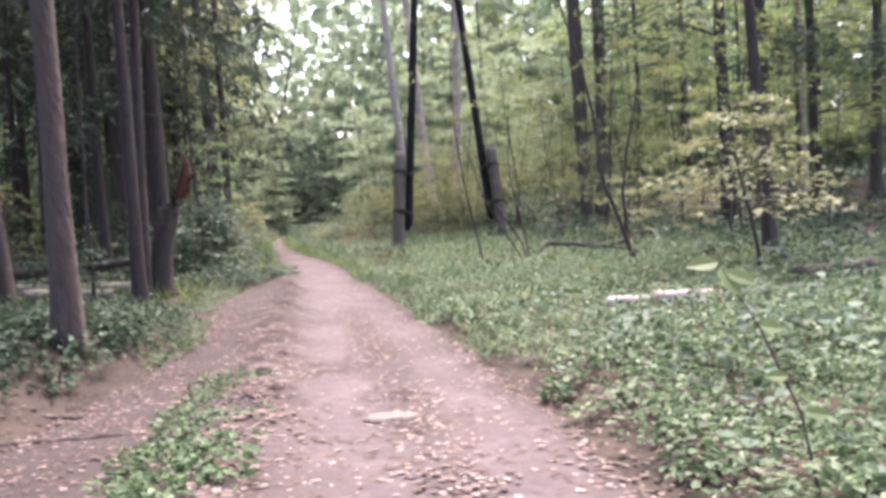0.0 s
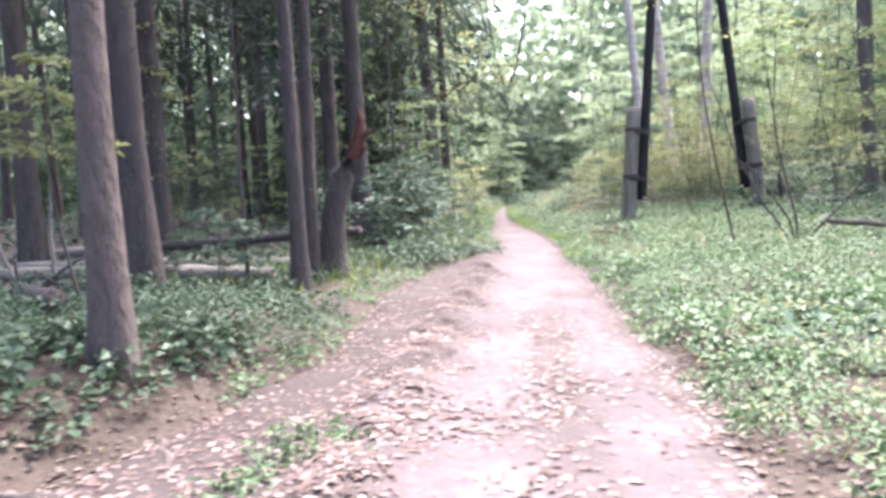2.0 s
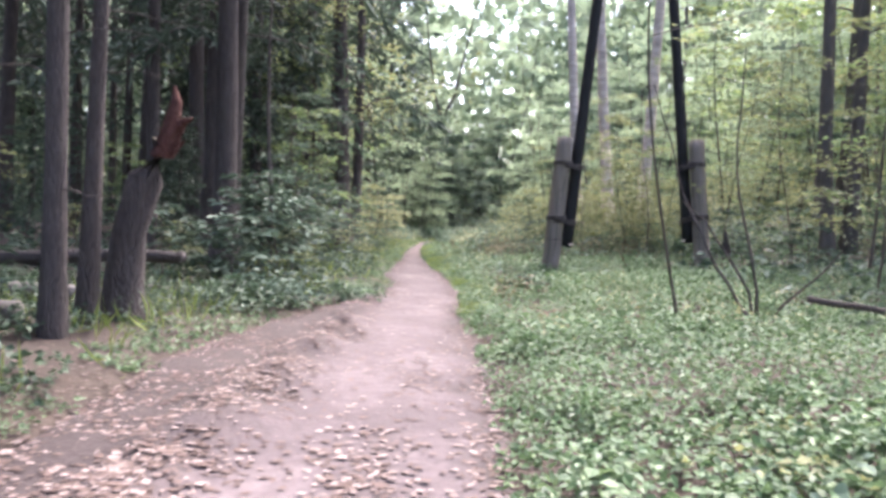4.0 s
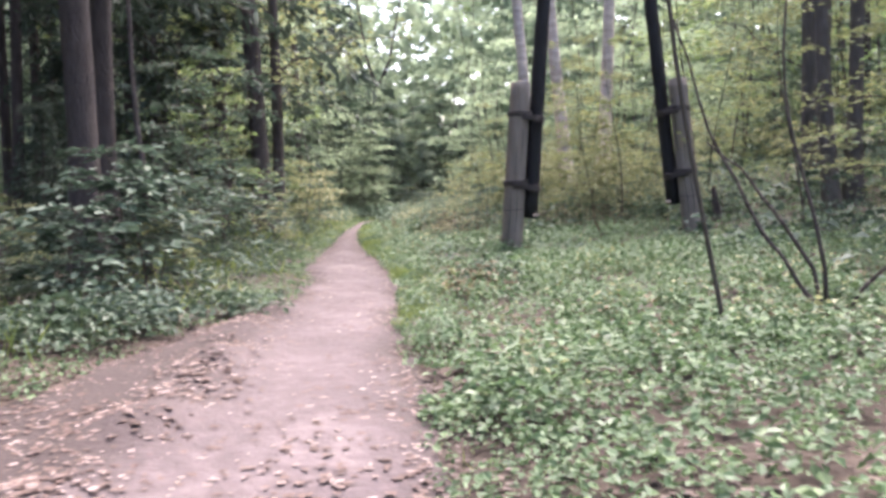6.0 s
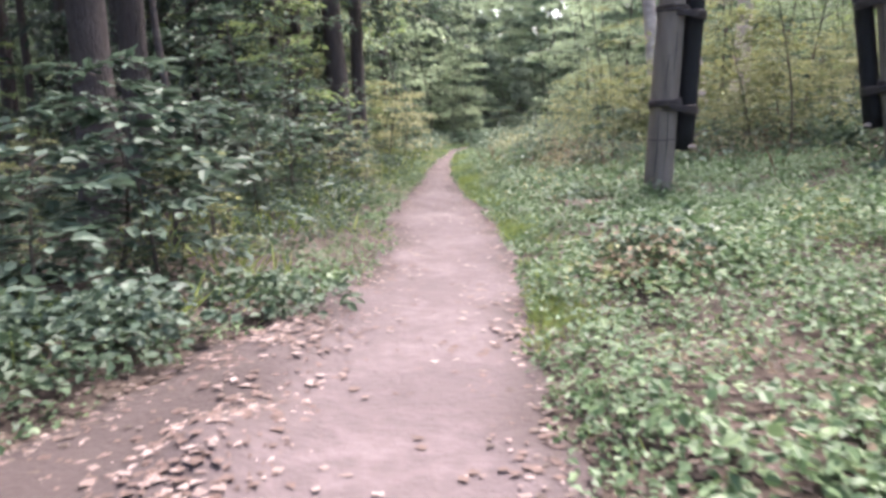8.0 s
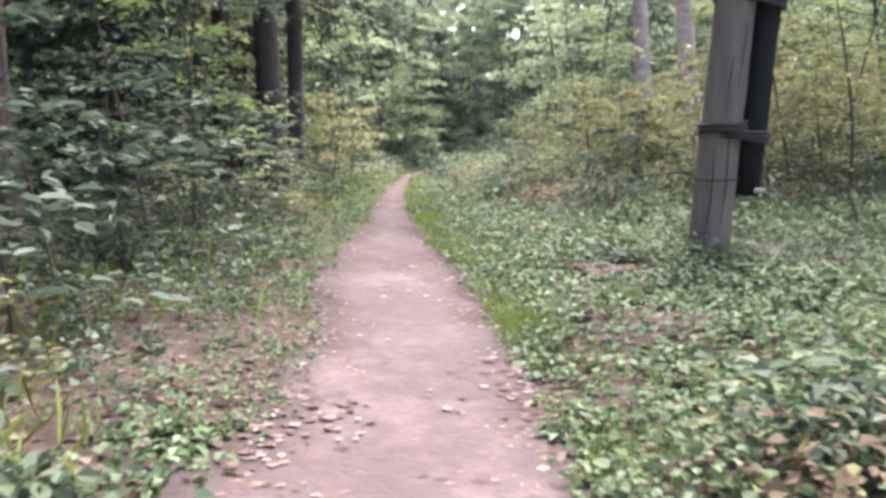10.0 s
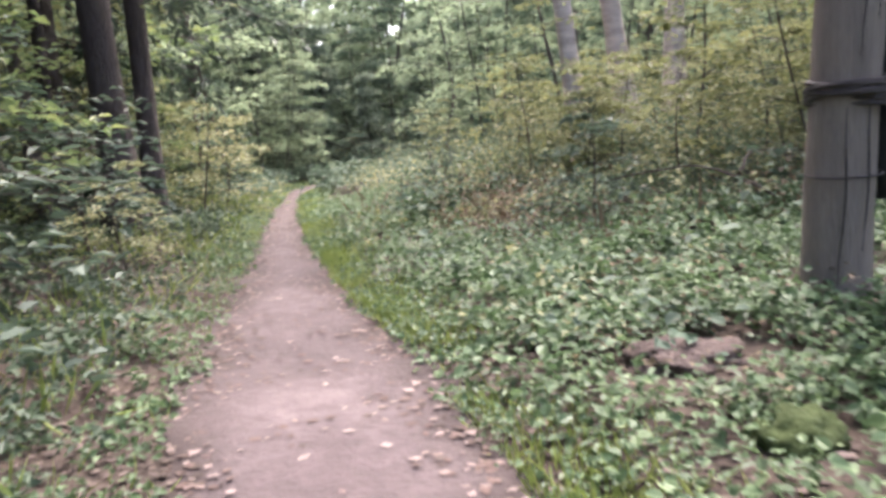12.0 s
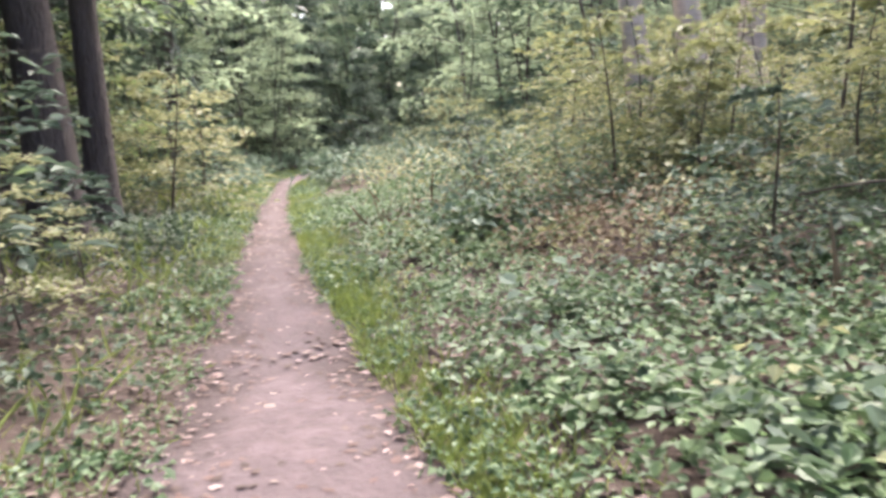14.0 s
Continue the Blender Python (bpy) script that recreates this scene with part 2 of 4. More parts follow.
tagged(path, "pinkish beige trodden dirt footpath with wheel ruts", "path", kind="structure")

# ---- growing things: leaves, stems, trunks ----
rng = np.random.default_rng(7)


def unit(v):
    return v / np.maximum(np.linalg.norm(v, axis=1, keepdims=True), 1e-9)


def leaves(P, N, H, L, wide=0.62, fold=0.12, jitter=True, simple=False):
    """Folded pointed leaves at P, facing N, pointing along H, L long. Returns points and triangles."""
    N = unit(N)
    H = unit(H - N * np.sum(H * N, 1, keepdims=True))
    S = np.cross(N, H)
    L = np.asarray(L)[:, None]
    w = wide * 0.5 * (1 + (rng.uniform(-0.2, 0.2, (len(P), 1)) if jitter else 0))
    if simple:
        q = rng.uniform(0.3, 0.5, (len(P), 1))
        co = np.stack([P, P + H * L * q - S * L * w + N * L * fold, P + H * L - N * L * fold, P + H * L * (q + 0.1) + S * L * w + N * L * fold], 1)
        b = (np.arange(len(P)) * 4)[:, None, None]
        return co.reshape(-1, 3), (np.array([[0, 2, 1], [0, 3, 2]])[None] + b).reshape(-1, 3)
    co = np.stack([P, P + H * L * 0.22 - S * L * w * 0.8 + N * L * fold * 0.6, P + H * L * 0.6 - S * L * w * 0.85 + N * L * fold * 0.6, P + H * L - N * L * fold * 0.7,
                   P + H * L * 0.6 + S * L * w * 0.85 + N * L * fold * 0.6, P + H * L * 0.22 + S * L * w * 0.8 + N * L * fold * 0.6], 1)
    b = (np.arange(len(P)) * 6)[:, None, None]
    f = np.array([[0, 2, 1], [0, 3, 2], [0, 4, 3], [0, 5, 4]])[None] + b
    return co.reshape(-1, 3), f.reshape(-1, 3)


def rand_dir(n, up=0.0):
    v = rng.normal(size=(n, 3)) * (1.25 * (1 - abs(up)))
    v[:, 2] += up
    return unit(v)


def tube(points, radii, sides=8, rough=0.0, flare=0.0):
    """A tapered limb through points. Returns points and quads."""
    points = np.asarray(points, float)
    n = len(points)
    T = np.gradient(points, axis=0)
    T = unit(T)
    ref = np.where(np.abs(T[:, 2:3]) > 0.9, np.array([[1.0, 0, 0]]), np.array([[0, 0, 1.0]]))
    A = unit(np.cross(T, ref))
    Bv = np.cross(T, A)
    ang = np.linspace(0, 2 * np.pi, sides, endpoint=False)
    r = np.asarray(radii, float)[:, None] * (1 + rough * rng.uniform(-1, 1, (n, sides)))
    if flare:
        lobes = 1 + 0.25 * np.sin(ang * 3 + 1) + 0.2 * np.sin(ang * 5)
        r[0] *= 1 + flare * lobes
        r[1] *= 1 + 0.35 * flare * lobes
    co = points[:, None] + A[:, None] * (np.cos(ang)[None] * r)[..., None] + Bv[:, None] * (np.sin(ang)[None] * r)[..., None]
    i = np.arange((n - 1) * sides)
    a, j = i // sides, i % sides
    k = (j + 1) % sides
    quads = np.stack([a * sides + j, a * sides + k, (a + 1) * sides + k, (a + 1) * sides + j], 1)
    return co.reshape(-1, 3), quads


def join(pieces):
    cos, fs, k = [], [], 0
    for co, f in pieces:
        cos.append(co)
        fs.append(f + k)
        k += len(co)
    return np.concatenate(cos), np.concatenate(fs)


def trunk_mesh(name, h, r, mat, lean=(0, 0), bend=0.15, sides=12, top=0.25, flare=0.5, rings=16):
    t = np.linspace(0, 1, rings) ** 1.15
    a, b = rng.uniform(0, 6.28, 2)
    pts = np.stack([lean[0] * h * t + bend * np.sin(t * 4 + a) - bend * np.sin(a), lean[1] * h * t + bend * np.sin(t * 3 + b) - bend * np.sin(b), -0.15 + (h + 0.15) * t], 1)
    co, f = tube(pts, r * (1 - (1 - top) * t), sides, 0.07, flare)
    return from_arrays(name, co, f, mat), pts


def limb_points(start, way, length, droop=0.2, n=6, crook=0.06):
    t = np.linspace(0, 1, n)[:, None]
    p = np.asarray(start) + np.asarray(way) * length * t
    p[:, 2] += -droop * length * (t[:, 0] ** 2)
    p[1:] += rng.normal(size=(n - 1, 3)) * crook * length * t[1:]
    return p


def spray(P0, way, length, count, leaf, droop=0.15, flat=0.16, wide=0.6, simple=True):
    """Leaves in a flat layer along a branch, as hazel, maple and lime hold them."""
    t = rng.uniform(0.15, 1.05, count)
    side = rng.normal(size=count) * 0.28 * length * (1.1 - 0.6 * t)
    w = np.asarray(way, float)
    w = w / np.linalg.norm(w)
    s = np.cross(w, (0, 0, 1.0))
    s = s / (np.linalg.norm(s) + 1e-9)
    P = np.asarray(P0) + w[None] * (length * t)[:, None] + s[None] * side[:, None]
    P[:, 2] += -droop * length * t ** 2 - np.abs(side) * 0.15 + rng.normal(size=count) * flat * length * 0.3
    N = rand_dir(count, 0.84)
    H = w[None] + s[None] * np.sign(side)[:, None] * 0.8 + rng.normal(size=(count, 3)) * 0.5
    return leaves(P, N, H, leaf * rng.uniform(0.6, 1.25, count), wide, simple=simple)


def sapling_parts(h, r, branches, per, leaf, bark, leafmat, lean=(0, 0), low=0.2, reach=0.35, wide=0.6, simple=True):
    """Meshes of a thin young tree: stem, branches and layered foliage."""
    stem, pts = trunk_mesh("stem", h, r, bark, lean, 0.05 * h, 6, 0.2, 0.2, 12)
    limbs, fol = [], []
    for i in range(branches):
        t = low + (1 - low) * (i + rng.uniform(0, 1)) / branches
        p = np.array([np.interp(t, np.linspace(0, 1, len(pts)) ** 1.15, pts[:, k]) for k in range(3)])
        a = i * 2.4 + rng.uniform(-0.5, 0.5)
        ln = h * reach * (1.15 - 0.75 * t) * rng.uniform(0.7, 1.3)
        way = np.array([np.cos(a), np.sin(a), rng.uniform(0.05, 0.45)])
        limbs.append(from_arrays("branch", *tube(limb_points(p, way, ln, 0.25), np.linspace(r * 0.35, r * 0.08, 6), 4), bark))
        fol.append(spray(p, way, ln, per, leaf, 0.25, wide=wide, simple=simple))
    return stem, limbs, from_arrays("foliage", *join(fol), leafmat, False)


def make_plant(name, parts, label, category, group, at=None):
    ob = thing(name, label, category, group)
    part("stem", parts[0], ob)
    for me in parts[1]:
        part("branch", me, ob)
    tagged(part("foliage", parts[2], ob), kind="stuff")
    if at is not None:
        ob.matrix_basis = at
    return ob


def stand(x, y, turn=0.0, tilt=0.0, way=0.0, sink=0.03):
    return pose(x, y, float(height(x, y)) - sink) @ pose(0, 0, 0, tilt * math.cos(way), tilt * math.sin(way), turn)


def tall_crown(h, start, reach, count, leaf, leafmat, limbs=9):
    """Limbs and leaf masses of a tall tree."""
    wood, fol = [], []
    for i in range(limbs):
        t = start + (1 - start) * (i + rng.uniform(0, 1)) / limbs
        a = i * 2.4 + rng.uniform(-0.6, 0.6)
        ln = reach * (1.2 - 0.7 * (t - start) / (1 - start)) * rng.uniform(0.7, 1.2)
        way = np.array([np.cos(a), np.sin(a), rng.uniform(0.1, 0.6)])
        p = np.array([0, 0, h * t])
        wood.append(tube(limb_points(p, way, ln, 0.15, 6, 0.09), np.linspace(0.032, 0.006, 6), 5))
        fol.append(spray(p, way, ln, count // limbs, leaf, 0.15, 0.4))
    return wood, join(fol)


def deciduous(h, r, bark, leafmat, start=0.35, reach=3.2, count=900, leaf=0.2, lean=(0, 0), bend=0.2):
    t, pts = trunk_mesh("trunk", h, r, bark, lean, bend)
    w, f = tall_crown(h, start, reach, count, leaf, leafmat)
    for arr in (*(c[0] for c in w), f[0]):
        arr[:, 0] += np.interp(arr[:, 2], pts[:, 2], pts[:, 0])
        arr[:, 1] += np.interp(arr[:, 2], pts[:, 2], pts[:, 1])
    return t, [from_arrays("limb", *c, bark) for c in w], from_arrays("crown", *f, leafmat, False)


def conifer(h, r, bark, start=0.3, reach=2.6, whorls=16, twigs=34, dead=14, lean=(0, 0), needle=None, long=1.8):
    """A forest spruce: dead twigs low on the trunk, drooping needled boughs above."""
    t, pts = trunk_mesh("trunk", h, r, bark, lean, 0.06)
    wood, fol = [], []
    for i in range(dead):
        z = h * rng.uniform(0.06, start)
        a = rng.uniform(0, 6.28)
        wood.append(tube(limb_points((0, 0, z), (np.cos(a), np.sin(a), 0.1), rng.uniform(0.5, 1.6), 0.25, 5, 0.05), np.linspace(0.009, 0.002, 5), 3))
    for i in range(whorls):
        k = (i + rng.uniform(0, 1)) / whorls
        z = h * (start + (1 - start) * k)
        for j in range(4):
            a = rng.uniform(0, 6.28)
            ln = reach * (1.1 - k) * rng.uniform(0.7, 1.2)
            way = np.array([np.cos(a), np.sin(a), -0.05])
            b = limb_points((0, 0, z), way, ln, 0.35, 5, 0.03)
            wood.append(tube(b, np.linspace(0.022, 0.005, 5), 3))
            n = twigs
            u = rng.uniform(0.2, 1, n)
            P = np.stack([np.interp(u, np.linspace(0, 1, 5), b[:, c]) for c in range(3)], 1) + rng.normal(size=(n, 3)) * (0.15, 0.15, 0.06)
            side = np.cross(way, (0, 0, 1)) * rng.choice([-1, 1], n)[:, None]
            H = way[None] * 0.6 + side + np.array([[0, 0, -0.7]]) + rng.normal(size=(n, 3)) * 0.25
            fol.append(leaves(P, rand_dir(n, 0.4), H, rng.uniform(0.2, 0.5, n) * long, 0.30, 0.05, simple=True))
    w, f = join(wood), join(fol)
    for arr in (w[0], f[0]):
        arr[:, 0] += lean[0] * arr[:, 2]
        arr[:, 1] += lean[1] * arr[:, 2]
    return t, from_arrays("bough", *w, bark), from_arrays("needles", *f, needle or NEEDLE, False)


def make_tree(name, meshes, names, label, category, group, m):
    ob = thing(name, label, category, group)
    for n, me in zip(names, meshes):
        if isinstance(me, list):
            for one in me:
                part(n, one, ob)
        else:
            p = part(n, me, ob)
            if n in ("bough", "needles", "crown"):
                tagged(p, kind="stuff")
    ob.matrix_basis = m
    return ob


# ---- the two old line poles, each strapped to a grey ground post ----


def line_pole(x, y, lean, side, name_label):
    """A tarred pole hung on a leaning weathered post by twists of wire."""
    z0 = float(height(x, y))
    ob = thing("utility_pole", name_label, "utility pole", "line poles in the wood")
    ob.location = (x, y, z0)
    t = np.linspace(0, 1, 22)
    post = np.stack([lean * 2.45 * t - lean * 0.3, 0.02 * np.sin(t * 5), -0.3 + 2.65 * t], 1)
    co, f = tube(post, 0.150 - 0.015 * t, 18, 0.025)
    cap = len(co)
    co = np.concatenate([co, post[-1:] + (0, 0, 0.03)])
    ring = np.arange(cap - 18, cap)
    tri = np.stack([ring, np.roll(ring, -1), np.full(18, cap), np.full(18, cap)], 1)
    post_part = part("ground_post", from_arrays("ground_post", co, np.concatenate([f, tri]), STUBWOOD), ob, "cracked weathered grey post with mossy foot")
    t = np.linspace(0, 1, 34)
    off = side * 0.22
    pole = np.stack([off + lean * (0.5 + 8.5 * t), 0.13 + 0.0 * t, 0.5 + 8.5 * t], 1)
    co, f = tube(pole, 0.105 - 0.03 * t, 14, 0.05)
    base = len(co)
    co = np.concatenate([co, pole[:1] - (0, 0, 0.015)])
    ring = np.arange(14)
    tri = np.stack([np.roll(ring, -1), ring, np.full(14, base), np.full(14, base)], 1)
    pole_part = part("pole", from_arrays("pole", co, np.concatenate([f, tri]), TAR), ob, "black tarred wooden pole")
    bolt, bf = tube([(off + lean * 0.55 + 0.06 * side, 0.02, 0.53), (off + lean * 0.55 + 0.12 * side, -0.03, 0.535)], [0.022, 0.016], 8)
    part("insulating_cap", from_arrays("insulating_cap", bolt, bf, BARK_BIRCH), pole_part, "small pale cap at the pole's foot")
    for zb, turns in ((0.98, 6), (1.92, 4)):
        a = np.linspace(0, 2 * np.pi * turns, 34 * turns)
        cx, rr = lean * zb, 0.146 + 0.010 * np.abs(np.sin(a * 0.37)) + 0.006
        coil = np.stack([cx + rr * np.cos(a), rr * np.sin(a), zb + 0.026 * np.sin(a * 0.5 + 1) + 0.022 * np.cos(a * 0.83)], 1)
        loops = [tube(coil, np.full(len(coil), 0.013), 5)]
        for k in range(4):
            a = np.linspace(0, 2 * np.pi, 36)
            reach = side * 0.175
            ring = np.stack([cx + reach * 0.5 + (0.155 + abs(reach) * 0.5) * np.cos(a), 0.05 + 0.19 * np.sin(a), zb + 0.02 * k - 0.05 - 0.06 * (0.5 + 0.5 * side * np.cos(a)) + 0.008 * np.sin(3 * a + k)], 1)
            loops.append(tube(ring, np.full(36, 0.011), 5))
        part("wire_binding", from_arrays("wire_binding", *join(loops), WIRE), post_part, "twisted dark rusty wire binding")
    a = np.linspace(0, 2 * np.pi, 34)
    thin = np.stack([lean * 0.62 + 0.155 * np.cos(a), 0.155 * np.sin(a), 0.62 + 0.01 * np.sin(a)], 1)
    part("wire_binding", from_arrays("wire_binding", *tube(thin, np.full(34, 0.005), 5), WIRE), post_part, "single thin wire round the post")
    crack = np.linspace(0, 1, 9)
    for ca, z0c, z1c in ((-1.9, 0.15, 0.9), (-1.25, 0.3, 0.95), (-1.6, 1.1, 1.85), (-2.3, 1.3, 2.2), (-1.1, 1.25, 2.1)):
        zc = z0c + (z1c - z0c) * crack
        rc = 0.148 - 0.006 * zc
        ac = ca + 0.05 * np.sin(crack * 7 + ca)
        line = np.stack([lean * zc + rc * np.cos(ac), rc * np.sin(ac), zc], 1)
        part("crack", from_arrays("crack", *tube(line, 0.0035 * np.sin(np.pi * np.clip(crack, 0.05, 0.95)) + 0.001, 4), TAR), post_part, "dark drying crack along the grain")
    return ob


line_pole(-1.12, 20.72, 0.08, 1, "black tarred pole wired to a leaning weathered grey post")
line_pole(1.53, 22.1, -0.105, -1, "black tarred pole wired to a grey post, leaning the other way")

# ---- trees of the near wood, each in its own place ----
NAMES = ("trunk", "limb", "crown")
CNAMES = ("trunk", "bough", "needles")


def lone(kind, x, y, d, h, bark, leafmat, label, lean=(0, 0), start=0.4, count=700, leaf=0.2, reach=3.0, turn=0.0, bend=0.12, dead=10, twigs=18):
    if kind == "spruce":
        me, nm = conifer(h, d / 2, bark, start, lean=lean, whorls=11, twigs=twigs, dead=dead, reach=3.4, long=1.5 if twigs < 40 else 0.75), CNAMES
    else:
        me, nm = deciduous(h, d / 2, bark, leafmat, start, reach, count, leaf, lean, bend), NAMES
    return make_tree("tree", me, nm, label, "tree", "trees of the wood", stand(x, y, turn))


GREYT = "tree with a straight grey-brown trunk beside the path"
DARKT = "tall conifer with a dark bare trunk and dead twigs"
lone("spruce", -3.12, 7.0, 0.21, 15, BARK_PINE, None, "conifer with a pinkish grey bare trunk beside the side rut", (-0.018, 0), 0.45, dead=2)
lone("spruce", -5.95, 11.3, 0.35, 18, BARK_DARK, None, DARKT, (-0.01, 0), 0.4)
lone("spruce", -9.4, 13.5, 0.35, 18, BARK_DARK, None, DARKT, (-0.03, 0), 0.4)
lone("spruce", -4.27, 11.9, 0.18, 16, BARK_DARK, None, "slim conifer of a pair with a dark mossy trunk", (-0.015, 0), 0.42)
lone("spruce", -4.42, 12.55, 0.16, 16, BARK_DARK, None, "slim dark conifer of a pair", (0.02, 0), 0.42)
lone("spruce", -5.95, 18.2, 0.36, 17, BARK_DARK, None, DARKT, (-0.01, 0), 0.3, dead=4, twigs=95)
lone("spruce", -6.7, 19.95, 0.30, 19, BARK_DARK, None, "tall dark conifer with low drooping needled boughs", (0, 0), 0.2, dead=5, twigs=120)
lone("spruce", -8.4, 22.5, 0.42, 19, BARK_DARK, None, DARKT, (0.01, 0), 0.24, twigs=95)
lone("spruce", -9.6, 24.2, 0.4, 19, BARK_DARK, None, DARKT, (-0.02, 0), 0.24, twigs=95)
lone("spruce", -9.4, 26.9, 0.3, 18, BARK_DARK, None, DARKT, (0.0, 0), 0.2, twigs=95)
lone("spruce", -11.0, 28.8, 0.3, 18, BARK_DARK, None, DARKT, (0.0, 0), 0.2, twigs=95)
lone("spruce", -13.2, 21.5, 0.3, 18, BARK_DARK, None, DARKT, (-0.01, 0), 0.4)
lone("spruce", -8.1, 14.9, 0.28, 18, BARK_DARK, None, DARKT, (0.0, 0), 0.4)
lone("spruce", -7.2, 18.2, 0.2, 16, BARK_DARK, None, DARKT, (-0.02, 0), 0.35)
lone("oak", -7.12, 27.3, 0.46, 15, BARK_DARK, YELLOWING, "oak with a rough dark trunk and yellowing leaves", (-0.02, 0), 0.2, 1500, 0.16, 2.8)
lone("oak", -7.02, 28.0, 0.30, 14, BARK_DARK, YELLOWING, "second dark oak trunk close beside the first", (0.02, 0), 0.22, 1200, 0.16, 2.6)
lone("birch", -1.15, 30.2, 0.3, 18, BARK_BIRCH, BROAD, "birch with a pale pinkish white trunk on the bank", (-0.05, 0), 0.45, 800)
lone("birch", -0.3, 30.9, 0.34, 18, BARK_BIRCH, BROAD, "birch with a pale pinkish white trunk on the bank", (-0.09, 0), 0.45, 800)
lone("birch", 0.55, 31.6, 0.36, 18, BARK_BIRCH, BROAD, "birch with a pale pinkish white trunk on the bank", (0.02, 0), 0.45, 800)
lone("oak", 4.8, 12.6, 0.19, 12, BARK_DARK, BROAD, "slanting dark tree behind the fallen birch log", (-0.08, 0.02), 0.3, 900, 0.15)
lone("oak", 4.05, 24.0, 0.26, 15, BARK_GREY, BROAD, GREYT, (-0.03, 0), 0.3, 900)
lone("oak", 4.55, 24.6, 0.28, 15, BARK_GREY, BROAD, GREYT, (0.01, 0), 0.3, 900)
lone("oak", 8.3, 24.5, 0.34, 17, BARK_DARK, BROAD, GREYT, (-0.02, 0), 0.35, 900)
lone("oak", 9.8, 26.0, 0.5, 18, BARK_GREY, BROAD, GREYT, (-0.03, 0), 0.35, 900)
lone("oak", 4.6, 27.5, 0.36, 16, BARK_GREY, BROAD, GREYT, (0.0, 0), 0.35, 900)
lone("birch", 11.2, 26.5, 0.18, 16, BARK_BIRCH, BROAD, "thin pale birch among darker trunks", (-0.02, 0), 0.45, 700)
lone("oak", 12.6, 25.0, 0.34, 17, BARK_GREY, BROAD, GREYT, (0.01, 0), 0.35, 900)

lone("spruce", -6.35, 11.25, 0.40, 18, BARK_DARK, None, "thick dark conifer with a mossy flared foot", (0.0, 0), 0.4, dead=3)
lone("oak", -8.3, 28.0, 0.12, 9, BARK_DARK, YELLOWING, "slim dark tree beside the twin oaks", (0.0, 0), 0.3, 900, 0.14, 2.0)
broad = conifer(18, 0.2, BARK_DARK, 0.12, 3.5, 14, 130, 4, long=0.7)
make_tree("tree", broad, CNAMES, "spruce with long dark drooping boughs behind the oaks", "tree", "trees of the wood", stand(-9.0, 29.6))

# the forked tree that stands against the bright gap far along the path
fork = thing("forked_tree", "dark slender forked tree against the bright gap", "tree")
fork.matrix_basis = stand(-9.6, 50)
part("trunk", from_arrays("trunk", *tube([(0, 0, -0.2), (0.1, 0, 2), (0.15, 0, 4.2), (0.1, 0, 6)], [0.2, 0.16, 0.13, 0.11], 8, 0.05), BARK_DARK), fork)
for sgn, nm in ((-1, 0.9), (1, 1.2)):
    part("limb", from_arrays("limb", *tube([(0.1, 0, 5.9), (0.1 + sgn * 0.5 * nm, 0, 7.2), (0.1 + sgn * 0.9 * nm, 0, 9.5), (0.1 + sgn * 1.5 * nm, 0.2, 13)], [0.10, 0.08, 0.05, 0.02], 7, 0.05), BARK_DARK), fork)

# ---- the wood around: repeats of a few trees ----
oaks = [lone("oak", 15 + 3 * i, 60, d, h, b, lm, "tree of the mixed wood with leafy limbs", ln, st, 1500, 0.26)
        for i, (d, h, b, lm, ln, st) in enumerate([(0.3, 17, BARK_GREY, BROAD, (0.02, 0), 0.12), (0.24, 15, BARK_DARK, YELLOWING, (-0.04, 0), 0.14), (0.2, 14, BARK_GREY, BROAD, (0.05, 0.02), 0.1), (0.34, 18, BARK_DARK, BLUEGREEN, (-0.01, 0), 0.12)])]
spruces = [lone("spruce", -15 - 3 * i, 62, d, h, BARK_DARK, None, DARKT, ln, st)
           for i, (d, h, ln, st) in enumerate([(0.3, 18, (0.01, 0), 0.35), (0.24, 17, (-0.02, 0), 0.3), (0.36, 20, (0, 0), 0.38)])]
TAKEN = [(-3.1, 7.0), (-5.95, 11.3), (-9.4, 13.5), (-4.2, 11.9), (-5.95, 18.2), (-6.7, 19.95), (-8.4, 22.5), (-7.3, 27.2), (-1.1, 20.7), (1.5, 22.1), (4.8, 12.6), (4.3, 24), (0.5, 31)]
placer = random.Random(11)


def free_spot(xlo, xhi, ylo, yhi, gap, clear=1.6, sight=True):
    for _ in range(200):
        x, y = placer.uniform(xlo, xhi), placer.uniform(ylo, yhi)
        if float(left_edge(y)) - clear < x < float(right_edge(y)) + clear and y < 44:
            continue
        if sight and abs(x / max(y, 1) + 0.195) < 0.03 and y > 30:
            continue
        if all((x - a) ** 2 + (y - b) ** 2 > gap * gap for a, b in TAKEN):
            TAKEN.append((x, y))
            return x, y
    return None


def scatter(sources, n, area, gap, clear=1.6, lo=0.85, hi=1.15, sight=True):
    for i in range(n):
        s = free_spot(*area, gap, clear, sight)
        if s:
            k = placer.uniform(lo, hi)
            ob = copy_thing(sources[i % len(sources)], stand(*s, placer.uniform(0, 360), placer.uniform(0, 3), placer.uniform(0, 6.28)))
            ob.scale = (k, k, k * placer.uniform(0.9, 1.1))


scatter(spruces, 44, (-30, -9, 9, 48), 2.3, 5.0)
scatter(spruces, 10, (-16, -5, -14, 3), 2.5, 3.0)
scatter(oaks, 12, (3.5, 16, -14, 6), 2.5, 3.0)
scatter(oaks, 34, (5.5, 30, 15, 48), 2.2, 6.5)
scatter(oaks, 16, (-26, 22, 50, 68), 2.6, 3.0)
